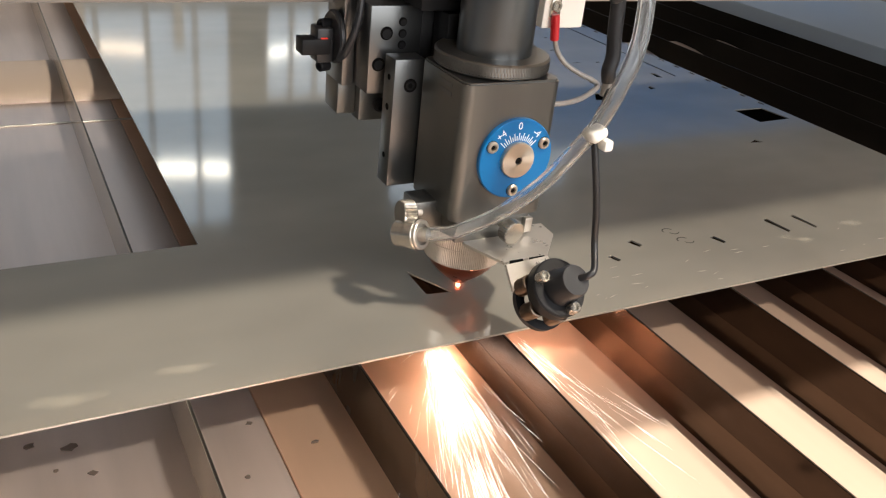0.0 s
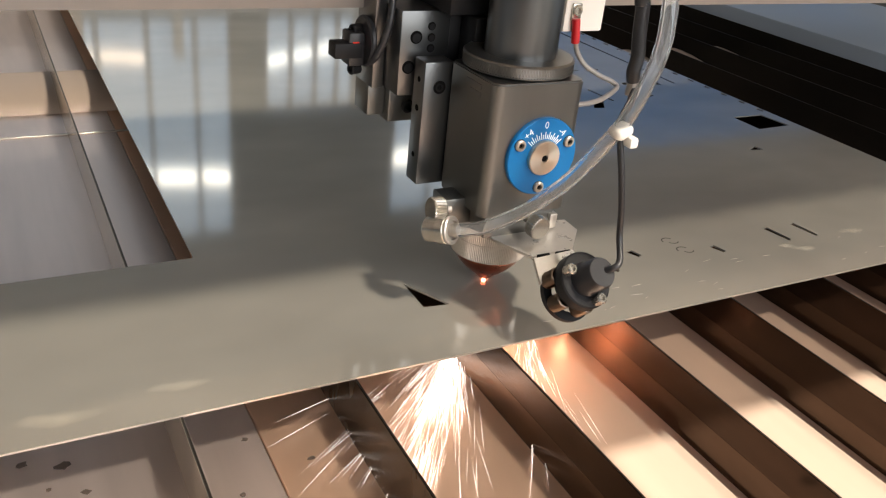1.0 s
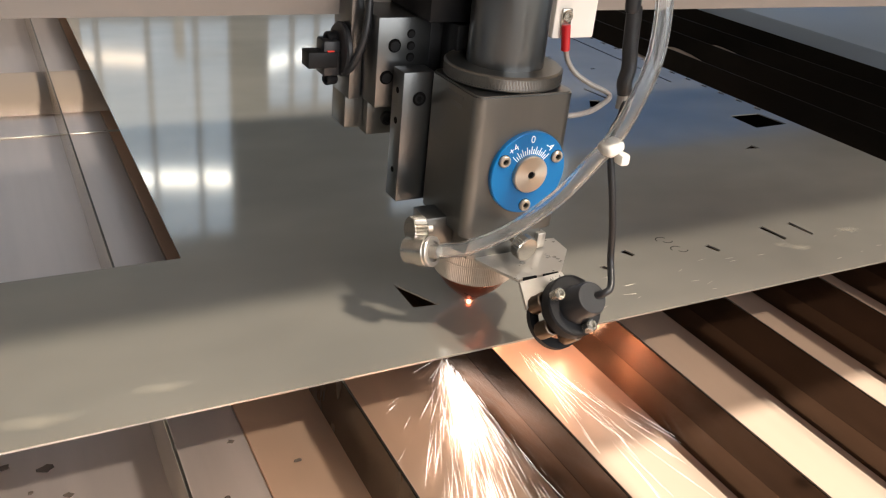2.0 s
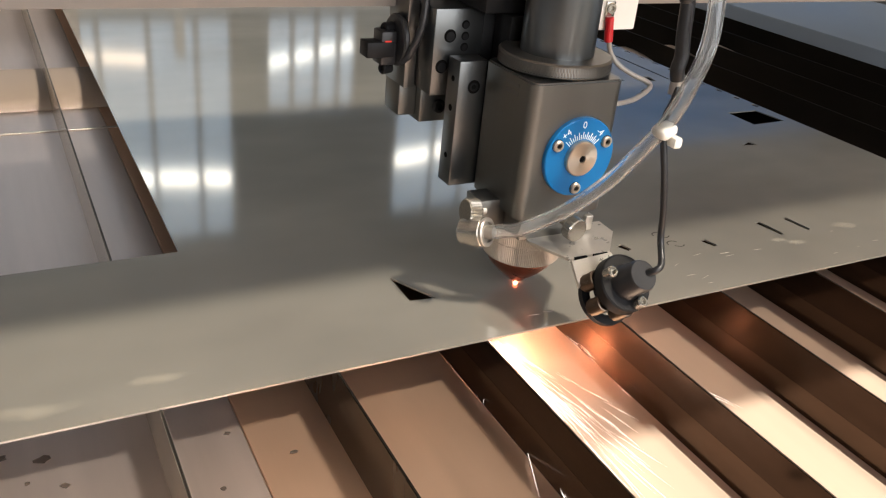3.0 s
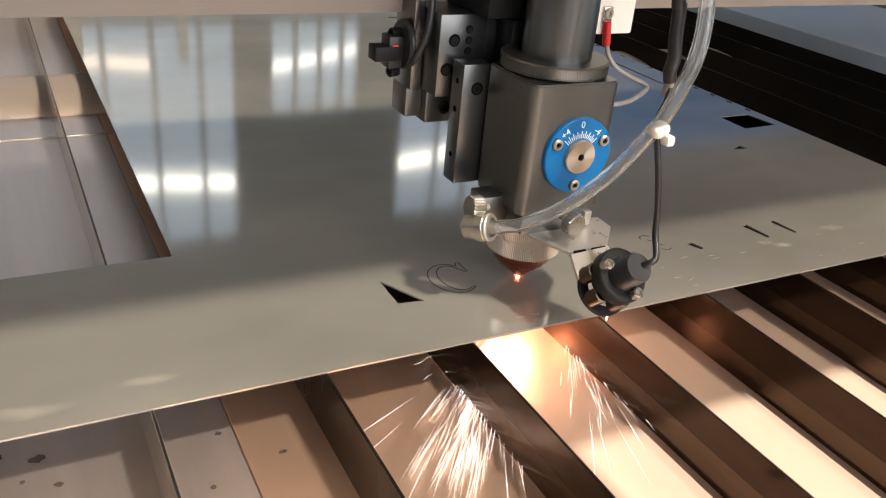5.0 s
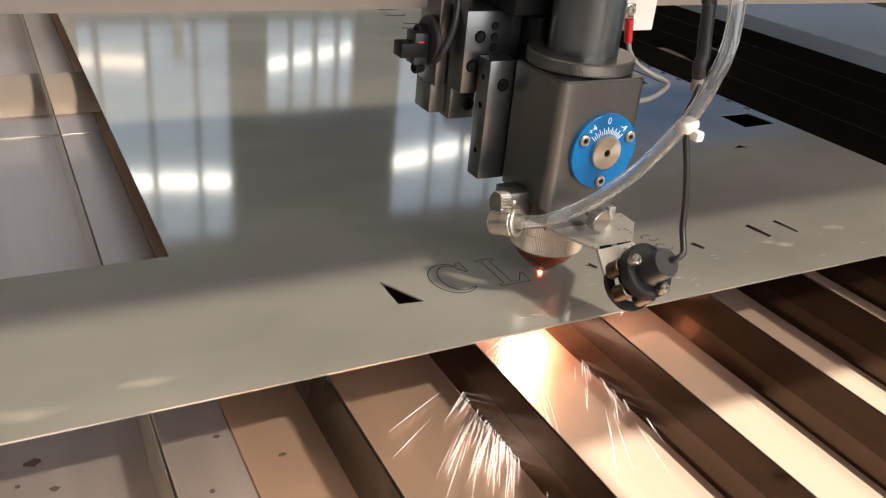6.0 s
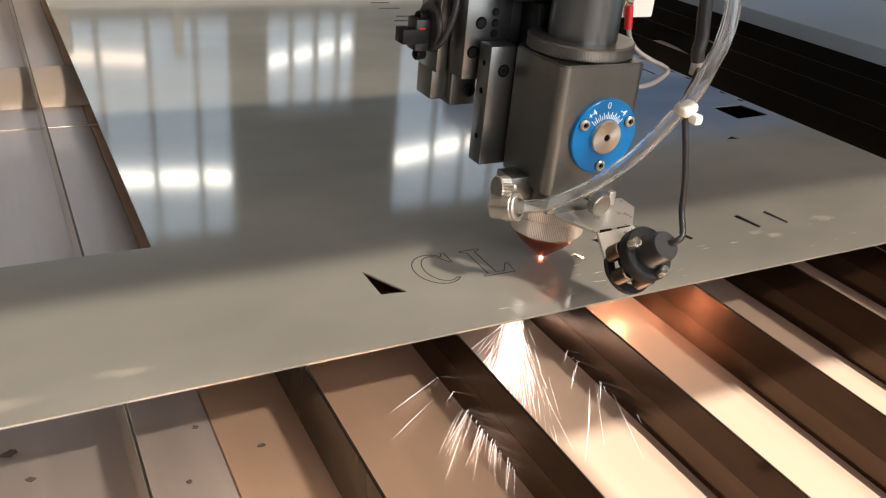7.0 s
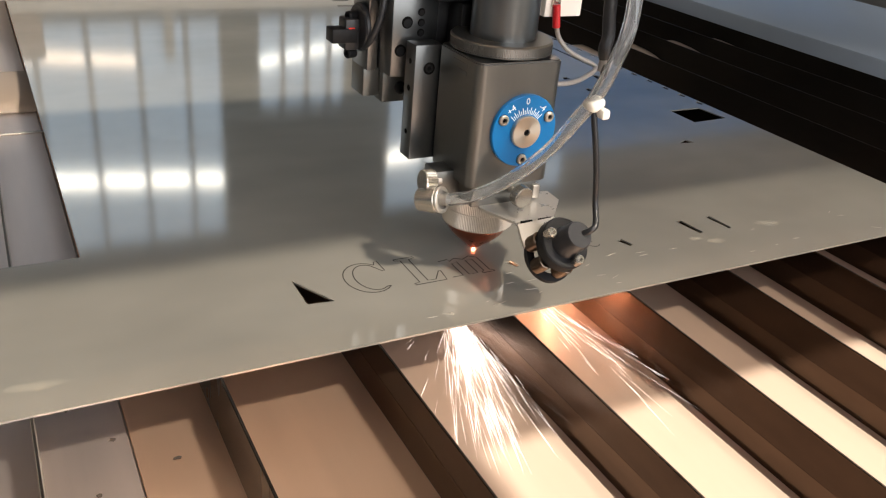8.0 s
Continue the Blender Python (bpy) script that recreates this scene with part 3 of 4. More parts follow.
# ---- laser head; millimetres from the point of cut ----
def socket_screw(bm_body, a, d, r=2.7, h=2.6):
    """A socket-head screw standing on a along d."""
    a, d = Vector(a), Vector(d).normalized()
    lathe(bm_body, a, a + d * h, [(0, r), (h - 0.5, r), (h, r - 0.5), (h, r * 0.52), (h - 1.3, r * 0.5), (h - 1.3, 0.05)], 20)
    return bm_body


def laser_head():
    hd = root("laser_head", "grey anodised laser cutting head with blue focus dial and camera", "laser head", (0.1838, 0.2951, TABLE))
    # focus block with a round-cornered vertical body
    bm = B()
    g = bmesh.ops.create_cube(bm, size=1, matrix=Matrix.Translation((-1.0, -2.9, 77.3)) @ Matrix.Diagonal((45, 39.8, 59.4, 1)))["verts"]
    up = [e for e in bm.edges if abs(e.verts[0].co.z - e.verts[1].co.z) > 1]
    bmesh.ops.bevel(bm, geom=up, offset=4.5, segments=6, affect="EDGES", profile=0.5)
    bmesh.ops.bevel(bm, geom=[e for e in bm.edges if e.calc_length() > 0.1 and abs(e.verts[0].co.z - e.verts[1].co.z) < 0.01 and abs(e.calc_face_angle(0)) > 1], offset=0.7, segments=2, affect="EDGES")
    block = part("focus_block", bm, ANODISED, hd, "grey anodised focus block with rounded corners")
    # engraved lettering on its side, unreadable
    for zc, w in ((103.0, 13), (99.6, 9)):
        bm = B()
        box(bm, -23.64, -23.45, -12, -12 + w, zc - 0.9, zc + 0.9)
        part("engraving", bm, ANODISED_LIGHT, block, "faint engraved bar")
    # upper tube and its knurled lock ring
    part("lens_tube", rod(B(), (0.8, 0, 106), (0.8, 0, 224), 15.6, 0.5, 64), ANODISED_LIGHT, hd, "satin grey lens tube")
    bm = crossed_knurl(B(), (0.3, 0, 107.6), (0.3, 0, 113.6), 24.0, 120, 0.5)
    ring = part("lock_ring", bm, ANODISED, hd, "knurled grey lock ring", 12)
    # dial
    Y = -22.8
    bm = lathe(B(), (2.6, Y, 75.0), (2.6, Y - 2.2, 75.0), [(0, 17.3), (1.8, 17.3), (2.2, 16.9)], 72)
    dial = part("focus_dial", bm, BLUE, hd, "blue focus dial with white scale")
    lathe_k = lathe(B(), (2.6, Y - 2.2, 75.0), (2.6, Y - 4.4, 75.0), [(0, 7.7), (1.7, 7.7), (2.2, 7.3), (2.2, 1.6), (0.8, 1.5), (0.8, 0.05)], 56)
    part("dial_hub", lathe_k, HUB, dial, "turned bright hub with hex socket")
    part("hex_socket", rod(B(), (2.6, Y - 3.0, 75.0), (2.6, Y - 4.0, 75.0), 1.45, 0, 6), HOLE, dial)
    for dx, dz in ((12.4, 6.2), (-12.2, 6.3), (0.1, -13.7)):
        bm = socket_screw(B(), (2.6 + dx, Y - 1.6, 75.0 + dz), (0, -1, 0), 2.5, 2.0)
        part("dial_screw", bm, SCREW, dial, "bright socket screw")
        bm = rod(B(), (2.6 + dx, Y - 2.4, 75.0 + dz), (2.6 + dx, Y - 3.05, 75.0 + dz), 0.85, 0, 6)
        part("hex_socket", bm, HOLE, dial)
        bm = lathe(B(), (2.6 + dx, Y - 2.21, 75.0 + dz), (2.6 + dx, Y - 2.3, 75.0 + dz), [(0, 2.7), (0.09, 2.7)], 28)
        part("counterbore", bm, HOLE, dial, "dark rim round the screw")
    for i in range(17):
        a = radians(90 + 48 * (1 - i / 8.0))
        long = i % 2 == 0
        r0, r1 = 8.2, 11.4 if long else 10.2
        c = Vector((2.6 + math.cos(a) * (r0 + r1) / 2, Y - 2.26, 75.0 + math.sin(a) * (r0 + r1) / 2))
        bm = B()
        box(bm, c.x - (r1 - r0) / 2, c.x + (r1 - r0) / 2, c.y - 0.05, c.y + 0.05, c.z - 0.19, c.z + 0.19, turn=Matrix.Rotation(-a, 4, "Y"))
        part("scale_mark", bm, WHITE, dial)
    for text, deg in (("+4", 128), ("0", 90), ("-4", 52)):
        cu = bpy.data.curves.new("scale_number", "FONT")
        cu.body, cu.size, cu.align_x, cu.align_y, cu.extrude = text, 4.2 * MM, "CENTER", "CENTER", 0.00004
        ob = new("scale_number", cu)
        cu.materials.append(WHITE)
        rr = 14.2 if text == "0" else 13.6
        a = radians(deg)
        ob.matrix_basis = Matrix.Translation(Vector((2.6 + rr * math.cos(a), Y - 2.26, 75.0 + rr * math.sin(a))) * MM) @ Matrix.Rotation(radians(90), 4, "X") @ Matrix.Rotation(a - radians(90), 4, "Z")
        ob.parent = dial
    # front mounting plate beside the block
    bm = B()
    box(bm, -35.2, -21.0, 16.8, 27.5, 48.8, 105.6, 0.5)
    p1 = part("clamp_plate", bm, ANODISED_LIGHT, hd, "grey clamp plate with bored hole")
    for p, d, r in (((-27.6, 16.78, 94.4), (0, -1, 0), 3.0), ((-35.22, 22, 97.0), (-1, 0, 0), 1.3), ((-35.22, 22, 84.0), (-1, 0, 0), 1.5), ((-35.22, 22, 62.0), (-1, 0, 0), 1.3)):
        a = Vector(p)
        dv = Vector(d)
        bm = lathe(B(), a - dv * 0.5, a + dv * 0.12, [(0, r), (0.62, r)], 24)
        hole = part("bore", bm, HOLE, p1, "dark bored hole")
    bm = socket_screw(B(), (-27.6, 17.4, 94.4), (0, -1, 0), 2.2, 1.0)
    part("recessed_screw", bm, BLACK_METAL, p1, "black recessed screw")
    # carriage bracket behind
    bm = B()
    box(bm, -41, -17, 31.5, 60, 86.5, 124.4, 0.7)
    p2 = part("carriage_bracket", bm, ANODISED_LIGHT, hd, "machined grey carriage bracket")
    for x, z, r in ((-33.4, 112.8, 2.9), (-26.2, 117.6, 1.9), (-26.0, 112.6, 1.9), (-26.0, 107.8, 1.9), (-36.3, 99.5, 3.0)):
        bm = lathe(B(), (x, 31.9, z), (x, 31.4, z), [(0, r), (0.5, r)], 28)
        part("bore", bm, HOLE, p2, "dark bored hole")
        bm = lathe(B(), (x + 0.2, 31.6, z - 0.3), (x + 0.2, 31.3, z - 0.3), [(0, r * 0.75), (0.3, r * 0.7)], 20)
        part("screw_face", bm, BLACK_METAL, p2)
    # right part of the bracket, coloured black for the shade it lies in
    bm = B()
    box(bm, -16.9, 24, 32.5, 60, 80, 124.4, 0.7)
    part("shaded_bracket_end", bm, BLACK_METAL, hd, "right part of the carriage bracket, painted black for shade")
    bm = B()
    box(bm, -24, 28, 20, 58, 124.6, 226, 0.8)
    part("back_plate", bm, BLACK_METAL, hd, "dark back plate of the carriage")
    bm = B()
    box(bm, -12, 24, 17.5, 31, 60, 124, 0.8)
    part("mount_block", bm, BLACK_METAL, hd, "dark mount block behind the lens tube")
    bm = B()
    box(bm, -47, -41.5, 46, 66, 86, 226, 0.6)
    part("side_plate", bm, ANODISED_LIGHT, hd, "grey side plate")
    # linear rail below
    bm = B()
    box(bm, -47, -38, 50, 66, 71.5, 87, 1.0)
    part("rail_end", bm, ANODISED, hd)
    bm = B()
    box(bm, -38, -24, 46, 62, 69, 86, 1.0)
    rl = part("rail_block", bm, ANODISED, hd, "dark rail block")
    part("rail_screw", socket_screw(B(), (-28.2, 46.2, 76.5), (0, -1, 0), 3.2, 2.0), BLACK_METAL, rl)
    # limit sensor with pulley
    bm = rod(B(), (-47.4, 52, 106.5), (-50.4, 52, 106.5), 11.5, 0.8, 40)
    pul = part("pulley", bm, BLACK, hd, "black round pulley")
    part("hub", rod(B(), (-50.4, 52, 106.5), (-51.6, 52, 106.5), 4, 0.4), BLACK_METAL, pul)
    bm = B()
    box(bm, -58, -50.5, 48, 58, 96, 111, 1.0)
    sen = part("limit_sensor", bm, BLACK, hd, "black fork limit sensor")
    bm = B()
    box(bm, -65, -52, 47, 56, 99.8, 106.6, 0.5)
    part("sensor_fork", bm, BLACK_METAL, sen)
    bm = B()
    box(bm, -56.5, -53.5, 47.2, 50, 106.6, 107.1, 0.1)
    part("indicator", bm, RED_LED, sen, "red lit indicator")
    for z in (111.5, 93.5):
        part("sensor_screw", socket_screw(B(), (-50.8, 54, z), (-1, -0.35, 0), 2.6, 5), BLACK_METAL, sen, "black socket screw")
    bm = sweep(B(), [(-49, 46, 98), (-47.5, 40, 104), (-44, 38, 116), (-42, 40, 130), (-42, 44, 150)], 1.7)
    part("sensor_cable", bm, BLACK, sen)
    # white terminal box and earth wire
    bm = B()
    box(bm, 48.5, 72, 37, 70, 112, 200, 1.0)
    tb = part("cover_box", bm, PAINT, hd, "white painted cover box")
    part("terminal_screw", socket_screw(B(), (54.6, 36.9, 122.6), (0, -1, 0), 2.9, 2.0), NICKEL, tb, "bright cross-head screw")
    bm = B()
    box(bm, 51.8, 57.2, 35.6, 36.9, 117.5, 126, 0.5)
    part("cable_lug", bm, NICKEL, tb)
    part("red_sleeve", rod(B(), (54.0, 34.9, 119), (55.3, 34.4, 107), 2.1, 0.4), RED, tb, "red insulating sleeve")
    bm = sweep(B(), [(55.2, 34.0, 107.8), (57.6, 34.0, 102.1), (61.9, 32.0, 96.5), (68.3, 28.0, 92.4), (74.5, 24.0, 89.7), (75.2, 21.0, 87.6), (66.0, 16.0, 85.6), (55.3, 12.0, 84.4), (42, 10.0, 84.6), (20, 12, 86)], 1.25)
    part("earth_wire", bm, WIRE, hd, "grey braided earth wire")
    # lens drawer under the block
    bm = B()
    box(bm, -20, 15.5, -22, 14, 37.5, 47.6, 0.8)
    low = part("lens_holder", bm, ANODISED, hd, "grey lens holder")
    bm = B()
    box(bm, 13, 17, -24, -20, 39, 46, 0.5)
    part("stop", bm, BRUSHED, low)
    bm = B()
    box(bm, 16, 18.4, -10, -6, 44, 49, 0.4)
    part("brass_tab", bm, NICKEL, low, "small brass tab")
    # side thumbscrew
    bm = B()
    box(bm, -33, -20, -9, 4, 39.5, 52, 0.6)
    part("side_lug", bm, ANODISED, hd)
    bm = knurled(B(), (-34.0, -8.5, 47.5), (-40.2, -8.5, 48.2), 5.6, 26, 0.5)
    th = part("thumbscrew", bm, NICKEL, hd, "knurled nickel thumbscrew", 12)
    part("thread", rod(B(), (-34.0, -8.5, 47.5), (-30, -8.5, 47.3), 1.6, 0.1), BRUSHED, th)
    # front thumbscrew
    bm = knurled(B(), (1.2, -28.2, 45.0), (1.9, -33.4, 44.7), 5.4, 26, 0.5)
    th = part("thumbscrew", bm, NICKEL, hd, "knurled nickel thumbscrew", 12)
    part("thread", rod(B(), (1.2, -28.2, 45.0), (1.0, -22, 45.0), 1.6, 0.1), BRUSHED, th)
    # nozzle rings and copper nozzle
    bm = knurled(B(), (0.4, 4, 26.6), (0.4, 4, 35.4), 19.4, 130, 0.34)
    part("nozzle_ring", bm, BRUSHED, hd, "bright knurled nozzle ring", 12)
    bm = knurled(B(), (0.4, 4, 17.4), (0.4, 4, 26.4), 18.4, 130, 0.34)
    part("nozzle_ring", bm, BRUSHED, hd, "bright knurled nozzle ring", 12)
    bm = lathe(B(), (0.2, 4, 17.6), (0.2, 4, 1.0), [(0, 16.4), (1.4, 16.4), (2.2, 15.9), (5.0, 14.4), (8.0, 11.8), (11.0, 8.6), (13.6, 5.4), (15.2, 3.8), (15.8, 3.0), (15.8, 1.0), (14, 0.9)], 48)
    part("nozzle", bm, COPPER, hd, "conical copper nozzle glowing from the cut")
    # stainless bracket holding the camera
    bm = B()
    bent = [(-14.5, -13, 38.0), (27.5, -16, 38.0), (27.0, -27, 38.0), (13.5, -42.5, 38.0), (-8.2, -43.5, 38.0), (-16, -24, 38.0)]
    top = [bm.verts.new(p) for p in bent]
    bot = [bm.verts.new((p[0], p[1], p[2] - 1.2)) for p in bent]
    bm.faces.new(top)
    bm.faces.new(bot[::-1])
    for i in range(6):
        bm.faces.new((top[i], bot[i], bot[(i + 1) % 6], top[(i + 1) % 6]))
    br = part("camera_bracket", bm, BRACKET, hd, "bent stainless bracket carrying the camera")
    # its round-ended tongue hangs square to the camera's axis, with a wide bore for the lens
    ax = Vector((-0.06, 0.72, -0.69)).normalized()
    c = Vector((4.4, -63.5, 34.5))
    s1 = ax.cross(Vector((0, 0, 1))).normalized()
    s2 = s1.cross(ax).normalized()
    o = c + ax * 11.6
    basis = Matrix((s1, s2, -ax)).transposed().to_4x4()
    basis.translation = o
    bm = plate(B(), [(-12.0, 15.6), (-12.9, 4), (-9, 7.5), (0, 8.6), (9, 7.5), (12.9, 4), (9.4, 15.6)], 0, 1.3)
    bmesh.ops.transform(bm, matrix=basis, verts=bm.verts)
    part("tongue", bm, BRACKET, br)
    circle = lambda r, k: [(r * math.cos(radians(a)), -2 + r * math.sin(radians(a))) for a in range(0, 360, k)]
    bm = plate(B(), circle(12.2, 9), -2.6, -0.1, [circle(8.2, 15)])
    bmesh.ops.transform(bm, matrix=basis, verts=bm.verts)
    part("mount_ring", bm, BLACK_METAL, br, "black mounting ring")
    for x0, x1 in ((-5.6, 0.8), (4.2, 11.6)):
        bm = B()
        box(bm, x0, x1, -43.9, -42.9, 37.1, 38.15)
        part("slot", bm, HOLE, br, "dark bend slot")
    # camera
    bm = lathe(B(), c - ax * 3, c + ax * 3, [(0, 11.6), (0.6, 12.2), (5.4, 12.2), (6, 11.6)], 48)
    cm = part("camera_flange", bm, BLACK_METAL, hd, "black round flange of the camera")
    bm = lathe(B(), c - ax * 3, c - ax * 14, [(0, 7.6), (2, 7.4), (3, 6.8), (10, 6.6), (11, 6.0)], 40)
    part("camera_body", bm, BLACK, cm, "black camera housing")
    bm = lathe(B(), c + ax * 3, c + ax * 11, [(0, 7.0), (7, 7.0), (8, 6.0), (7, 5.0), (5, 0.1)], 40)
    part("lens_barrel", bm, BLACK, cm)
    for k, (u, v) in enumerate(((-8.2, 5.2), (1.2, -9.4), (-8.8, -5.0))):
        o = c + s1 * u + s2 * v
        if k < 2:
            part("adjusting_screw", socket_screw(B(), o - ax * 3, -ax, 2.4, 4.5), NICKEL, cm, "bright adjusting screw")
        coil = [o + ax * (3 + 0.085 * i) + (s1 * math.cos(i * 0.62) + s2 * math.sin(i * 0.62)) * 3.3 for i in range(100)]
        part("spring", sweep(B(), coil, 0.5, 6, 1), SPRING, cm, "bronze coil spring")
    # hoses and cables
    bm = lathe(B(), (-40.9, -8.8, 39.2), (-35.0, -18.5, 42.3), [(0, 4.8), (0.8, 5.6), (7.2, 5.8), (7.2, 6.5), (11.1, 6.5), (11.8, 5.9), (11.8, 3.3), (10.4, 3.2)], 40)
    ft = part("hose_fitting", bm, NICKEL, hd, "polished push-in hose fitting")
    bm = lathe(B(), (-36.0, -17.0, 41.8), (-32.4, -21.4, 43.0), [(0, 2.9), (5.6, 2.8)], 24)
    part("collet", bm, BRUSHED, ft)
    fd = (Vector((-35.0, -18.5, 42.3)) - Vector((-40.9, -8.8, 39.2))).normalized()
    fe = Vector((-40.9, -8.8, 39.2)) + fd * 11.6
    part("release_ring", lathe(B(), fe, fe + fd * 1.6, [(0, 6.3), (1.2, 6.3), (1.6, 5.9), (1.6, 4.4), (0.3, 4.2)], 40), BRUSHED, ft, "bright release ring")
    hose = [(-34.0, -19.8, 42.6), (-28.5, -22.0, 43.5), (-24.2, -26.0, 45.4), (-17.5, -32.0, 51.0), (-11.3, -38.0, 57.6), (-5.7, -44.0, 65.9), (-0.7, -50.0, 75.2), (1.4, -56.0, 84.1), (4.6, -60.0, 92.6),
            (7.5, -65.0, 102.4), (9.8, -68.0, 112.0), (12.0, -69.0, 119.9), (14.7, -69.0, 126.8), (17.0, -68.0, 134.4), (18.7, -66.0, 142.7), (19.3, -64.0, 152), (19, -60, 175), (18, -56, 226)]
    part("air_hose", sweep(B(), hose, 3.1, 16, 8, 2.2), HOSE, hd, "clear plastic air hose")
    cable = [c - ax * 13 + Vector((2.2, 0.4, 0.4)), c - ax * 17 + Vector((4.2, 0.6, 0.2)), Vector((12.6, -74.0, 48.6)), Vector((15.3, -68, 56.1)), Vector((13.3, -68, 68.6)), Vector((10.9, -67, 82.4)), Vector((9.2, -64.5, 95.3)),
             Vector((10.1, -61.5, 104.3)), Vector((14.0, -60, 110.6)), Vector((15.2, -58, 119))]
    part("camera_cable", sweep(B(), cable, 1.4, 12), BLACK, hd, "thin black camera cable")
    bm = sweep(B(), [(15.0, -58, 112), (15.2, -58, 118.4)], 2.3, 12)
    part("cable_sleeve", bm, WIRE, hd, "grey cable sleeve")
    bm = sweep(B(), [(15.2, -58, 117.6), (14.2, -58, 121.6), (15.8, -57, 126.4), (15.4, -56, 134.3), (15.1, -55, 146), (13.7, -55, 153.7), (12, -54, 226)], 2.7, 14)
    part("cable_sleeve", bm, BLACK, hd, "black braided cable sleeve")
    bm = B()
    box(bm, 3.9, 11.6, -69.0, -61.0, 98.2, 103.4, 2.2, 3, Matrix.Rotation(radians(-28), 4, "Y"))
    tie = part("cable_tie", bm, NYLON, hd, "white nylon cable tie")
    bm = B()
    box(bm, 9.5, 13.6, -70, -63.5, 94.6, 99.0, 1.2, 2)
    part("tie_head", bm, NYLON, tie)
    # glow of the cut
    bm = lathe(B(), (0.2, 4, 0.1), (0.2, 4, 1.7), [(0, 0.7), (0.8, 1.2), (1.6, 0.8)], 16)
    part("cut_glow", bm, SPOT, hd, "white-red glow of the cut")
    return hd


def gantry():
    g = root("gantry_beam", "pale grey gantry beam crossing over the table", "gantry", (0, 0.355, TABLE))
    bm = B()
    box(bm, -520, 1080, 2, 66, 119, 227, 1.5)
    part("beam", bm, BEAM_PAINT, g)
    bm = B()
    box(bm, -518, 1078, 0, 1.9, 119.4, 150, 0.3)
    part("rail_cover", bm, RAIL_PAINT, g, "grey brown strip along the beam's lower front")
    # unseen cover, added so its edges throw the shadow band onto the sheet
    bm = B()
    box(bm, -520, 1080, -169, 41, 228, 268, 6)
    part("shadow_cover", bm, PAINT, g, "unseen pale grey cover added to throw the gantry's shadow")
    for x0, x1 in ((-519, -440), (1000, 1079)):
        bm = B()
        box(bm, x0, x1, 5, 64, 6.3, 118.6, 4)
        part("end_carriage", bm, BLUE_GREY, g, "blue grey end carriage riding on the side frame")
    return g


# ---- sparks ----
def spray(seed, n, spread, reach, core, width=0.32):
    """A fan of white-hot streaks leaving the cut and skimming the tray towards -y."""
    rng = random.Random(seed)
    bm = B()
    for i in range(n):
        a = rng.gauss(0, spread)
        r0 = rng.uniform(2, reach * 0.75) if rng.random() > core else rng.uniform(0, reach * 0.4)
        ln = rng.uniform(8, 46) * (0.6 + 0.7 * r0 / reach)
        rise = rng.uniform(0.0, 0.05)
        d = Vector((-math.sin(a), -math.cos(a), 0))
        bend = rng.uniform(-0.12, 0.12)
        z = FLOOR_Z + 1.4 + rng.uniform(0, 1.6)
        p0 = d * r0 + Vector((rng.uniform(-4, 4), rng.uniform(-3, 3), z))
        p1 = p0 + (d + Vector((-d.y, d.x, 0)) * bend) * ln + Vector((0, 0, rise * ln * rng.uniform(-0.2, 1)))
        p1.z = max(p1.z, FLOOR_Z + 1.2)
        w = width * rng.uniform(0.5, 1.3)
        s = (p1 - p0).cross(Vector((0, 0, 1))).normalized() * w
        u = Vector((0, 0, w))
        pm = p0.lerp(p1, 0.6)
        v0, v1 = bm.verts.new(p0), bm.verts.new(p1)
        ring = [bm.verts.new(pm + q) for q in (s, u, -s, -u)]
        for k in range(4):
            bm.faces.new((v0, ring[k], ring[(k + 1) % 4]))
            bm.faces.new((v1, ring[(k + 1) % 4], ring[k]))
    return bm


def falling(seed, n):
    """Streaks that fall from the kerf to the tray."""
    rng = random.Random(seed)
    bm = B()
    for i in range(n):
        a, r = rng.uniform(0, 6.28), rng.uniform(0, 7)
        p0 = Vector((r * 0.2 * math.cos(a), r * 0.2 * math.sin(a), rng.uniform(-14, -2)))
        p1 = Vector((r * math.cos(a), r * math.sin(a), p0.z - rng.uniform(6, 16)))
        p1.z = max(p1.z, FLOOR_Z + 1)
        w = 0.2
        ring = [bm.verts.new(p0.lerp(p1, 0.5) + q) for q in (Vector((w, 0, 0)), Vector((0, w, 0)), Vector((-w, 0, 0)), Vector((0, -w, 0)))]
        v0, v1 = bm.verts.new(p0), bm.verts.new(p1)
        for k in range(4):
            bm.faces.new((v0, ring[k], ring[(k + 1) % 4]))
            bm.faces.new((v1, ring[(k + 1) % 4], ring[k]))
    return bm


def sparks():
    out = []
    # the last bundle is added, hidden under the sheet, to light the next blade
    for nm, bm, m in (("sparks", spray(3, 400, 0.10, 125, 0.5, 0.048), SPARK), ("sparks", spray(8, 70, 0.22, 130, 0.3, 0.055), SPARK), ("sparks", spray(21, 70, 0.10, 115, 0.3, 0.055), SPARK), ("sparks", falling(4, 60), SPARK_RED), ("sparks", falling(7, 9), SPARK_RED)):
        ob = thing(nm, bm, m, "shower of white-hot sparks skimming over the tray, one hidden bundle added as glow", "sparks", (0.1838, 0.2951, TABLE), "cutting sparks", "stuff")
        out.append(ob)
    return out


hall()
table()
sheet()
letters = cut_letters()
head = laser_head()
beam = gantry()
showers = sparks()

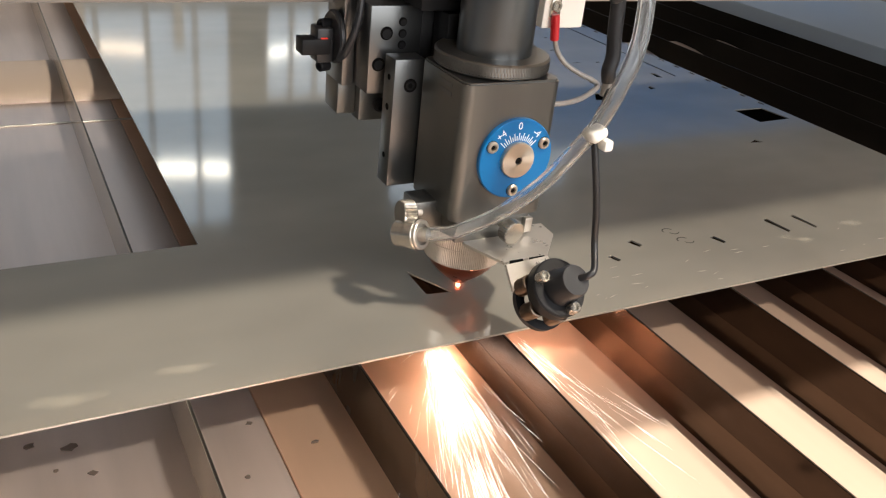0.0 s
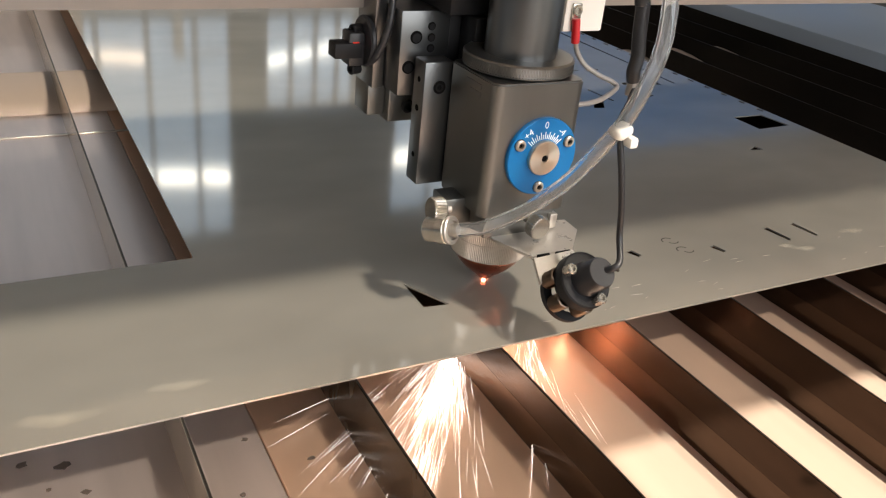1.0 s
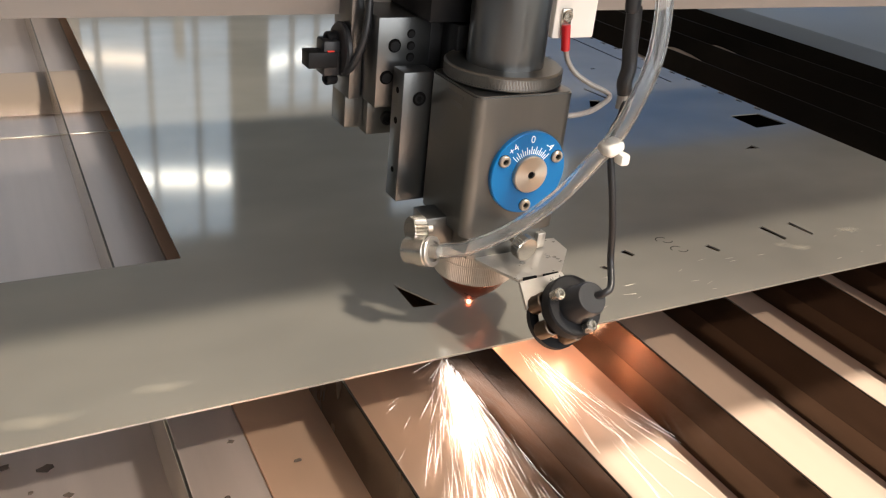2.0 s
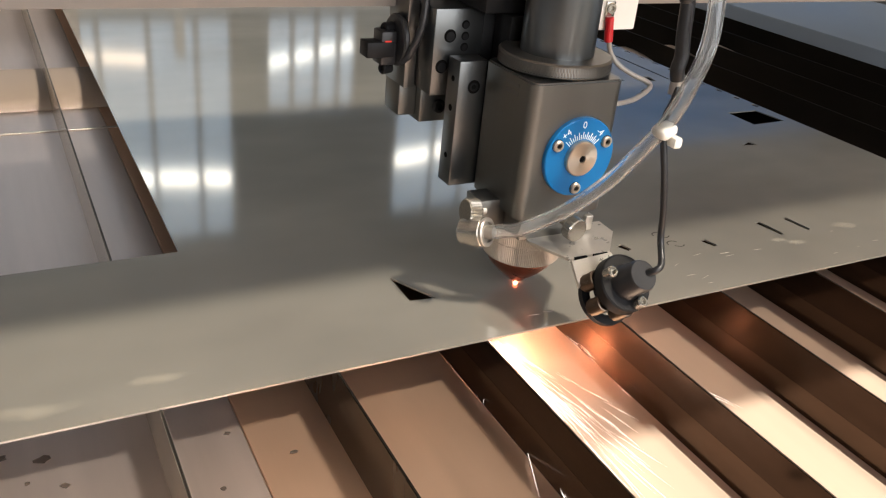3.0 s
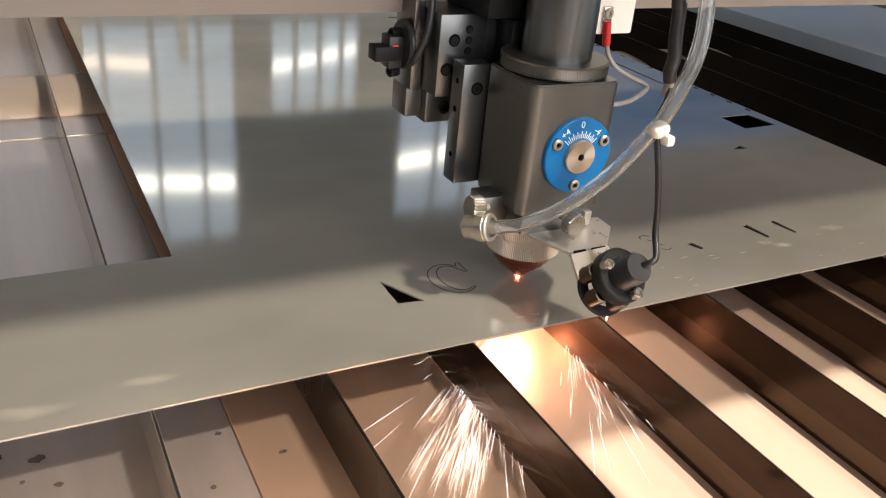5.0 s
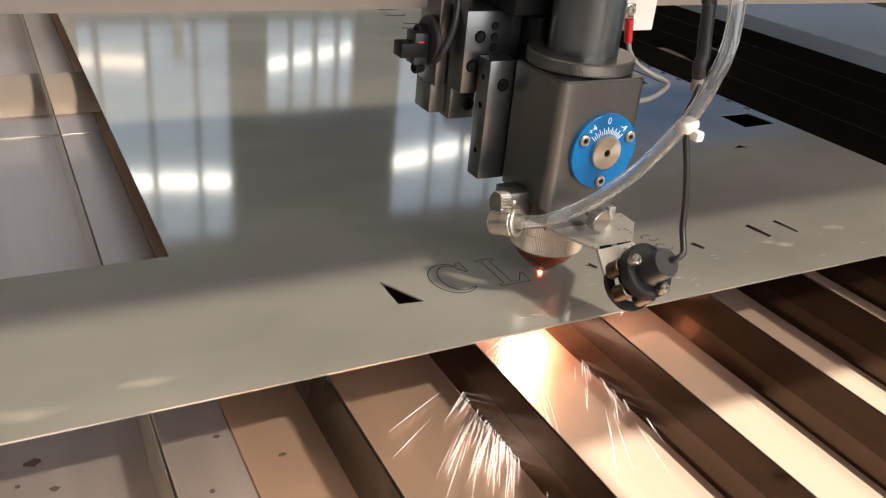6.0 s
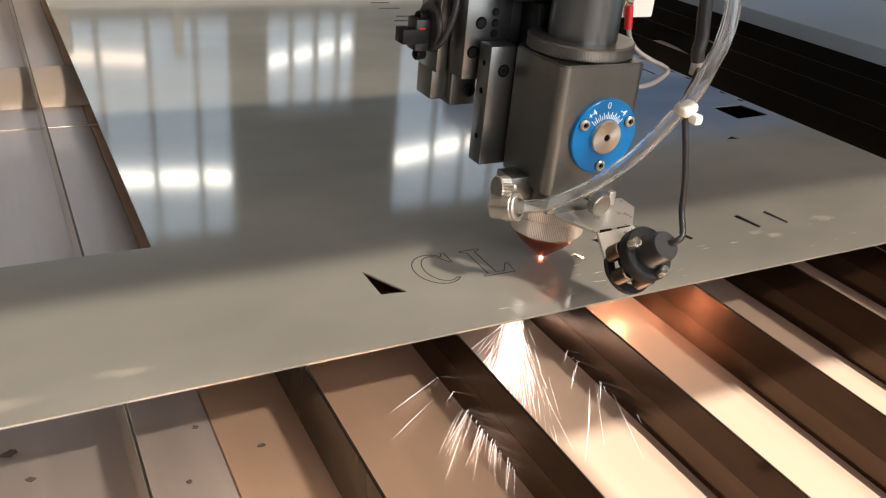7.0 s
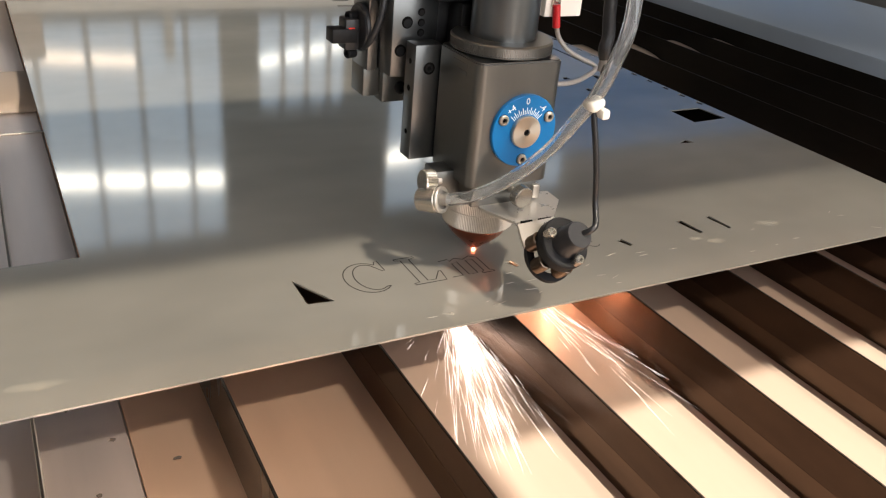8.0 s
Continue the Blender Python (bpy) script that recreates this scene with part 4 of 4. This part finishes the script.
HEAD = [(0, 0.1838, 0.2951), (0.3, 0.1866, 0.3099), (0.5, 0.1953, 0.3183), (0.6, 0.1980, 0.3138), (1, 0.2050, 0.3055), (1.3, 0.1981, 0.3139), (1.5, 0.1917, 0.3097),
        (1.7, 0.1876, 0.2909), (2.8, 0.2186, 0.2869), (3, 0.2216, 0.2908), (3.1, 0.2241, 0.3011), (3.2, 0.2238, 0.3066), (3.5, 0.2173, 0.3149), (3.7, 0.2238, 0.3181),
        (4, 0.2258, 0.3111), (4.3, 0.2233, 0.2922), (4.4, 0.2251, 0.2878), (4.5, 0.2297, 0.2876), (4.7, 0.2326, 0.2909), (5.8, 0.2416, 0.3009), (6, 0.2467, 0.2969),
        (6.2, 0.2543, 0.2899), (6.3, 0.2544, 0.2896), (6.4, 0.2525, 0.2936), (6.5, 0.2523, 0.3008), (6.7, 0.2521, 0.3069), (6.9, 0.2574, 0.3050), (7, 0.2576, 0.2992),
        (7.2, 0.2573, 0.2914), (7.5, 0.2658, 0.2871), (7.6, 0.2639, 0.2952), (7.8, 0.2658, 0.3068), (8, 0.2654, 0.3155)]
# way of the spray over the tray: seconds, degrees from -y towards -x
FAN = [(0, 14), (0.5, 22), (1, 36), (1.5, 22), (3, 4), (3.5, 8), (4, 30), (4.5, 38), (6, 34), (6.5, 18), (7, 34), (7.5, 20), (8, 16)]


def along(rows, t):
    for a, b in zip(rows, rows[1:]):
        if t <= b[0]:
            k = (t - a[0]) / (b[0] - a[0])
            return [p + (q - p) * k for p, q in zip(a[1:], b[1:])]
    return rows[-1][1:]


def motions():
    walk(head, [(t, pose(x, y, TABLE)) for t, x, y in HEAD])
    walk(beam, [(t, pose(0, y + 0.060, TABLE)) for t, x, y in HEAD])
    rng = random.Random(9)
    fan, wide, side, fall, side_glow = showers
    rows = {ob: [] for ob in showers}
    for i in range(81):
        t = i / 10
        (x, y), (deg,) = along(HEAD, t), along(FAN, t)
        j = 0 if i % 5 == 0 else rng.uniform(-9, 9)
        rows[fan].append((t, pose(x - 0.012, y + 0.002, TABLE, 0, 0, -(deg + j) + 0)))
        rows[wide].append((t, pose(x - 0.010, y + 0.004, TABLE, 0, 0, -(deg + 1 + 0.6 * (deg - 14) + rng.uniform(-8, 8)))))
        rows[side].append((t, pose(x + 0.030 + rng.uniform(-0.006, 0.006), y - 0.004, TABLE, 0, 0, -(deg - 12 + rng.uniform(-8, 8)))))
        # hidden bundle kept beside the cut to light the blade on its right
        rows[side_glow].append((t, pose(x + 0.046, y - 0.012, TABLE, 0, 0, rng.uniform(-40, 40))))
        rows[fall].append((t, pose(x, y, TABLE, 0, 0, rng.uniform(-40, 40))))
    for ob in showers:
        walk(ob, rows[ob])
    # each outline rises flush with the sheet as it is cut
    for ob, t0, t1 in zip(letters, (2.2, 4.8, 6.4), (3.4, 6.2, 7.4)):
        walk(ob, [(0, pose(0, 0, TABLE - 0.0006)), (t0, pose(0, 0, TABLE - 0.0006)), (t1, pose(0, 0, TABLE + 0.00006)), (8, pose(0, 0, TABLE + 0.00006))])


motions()
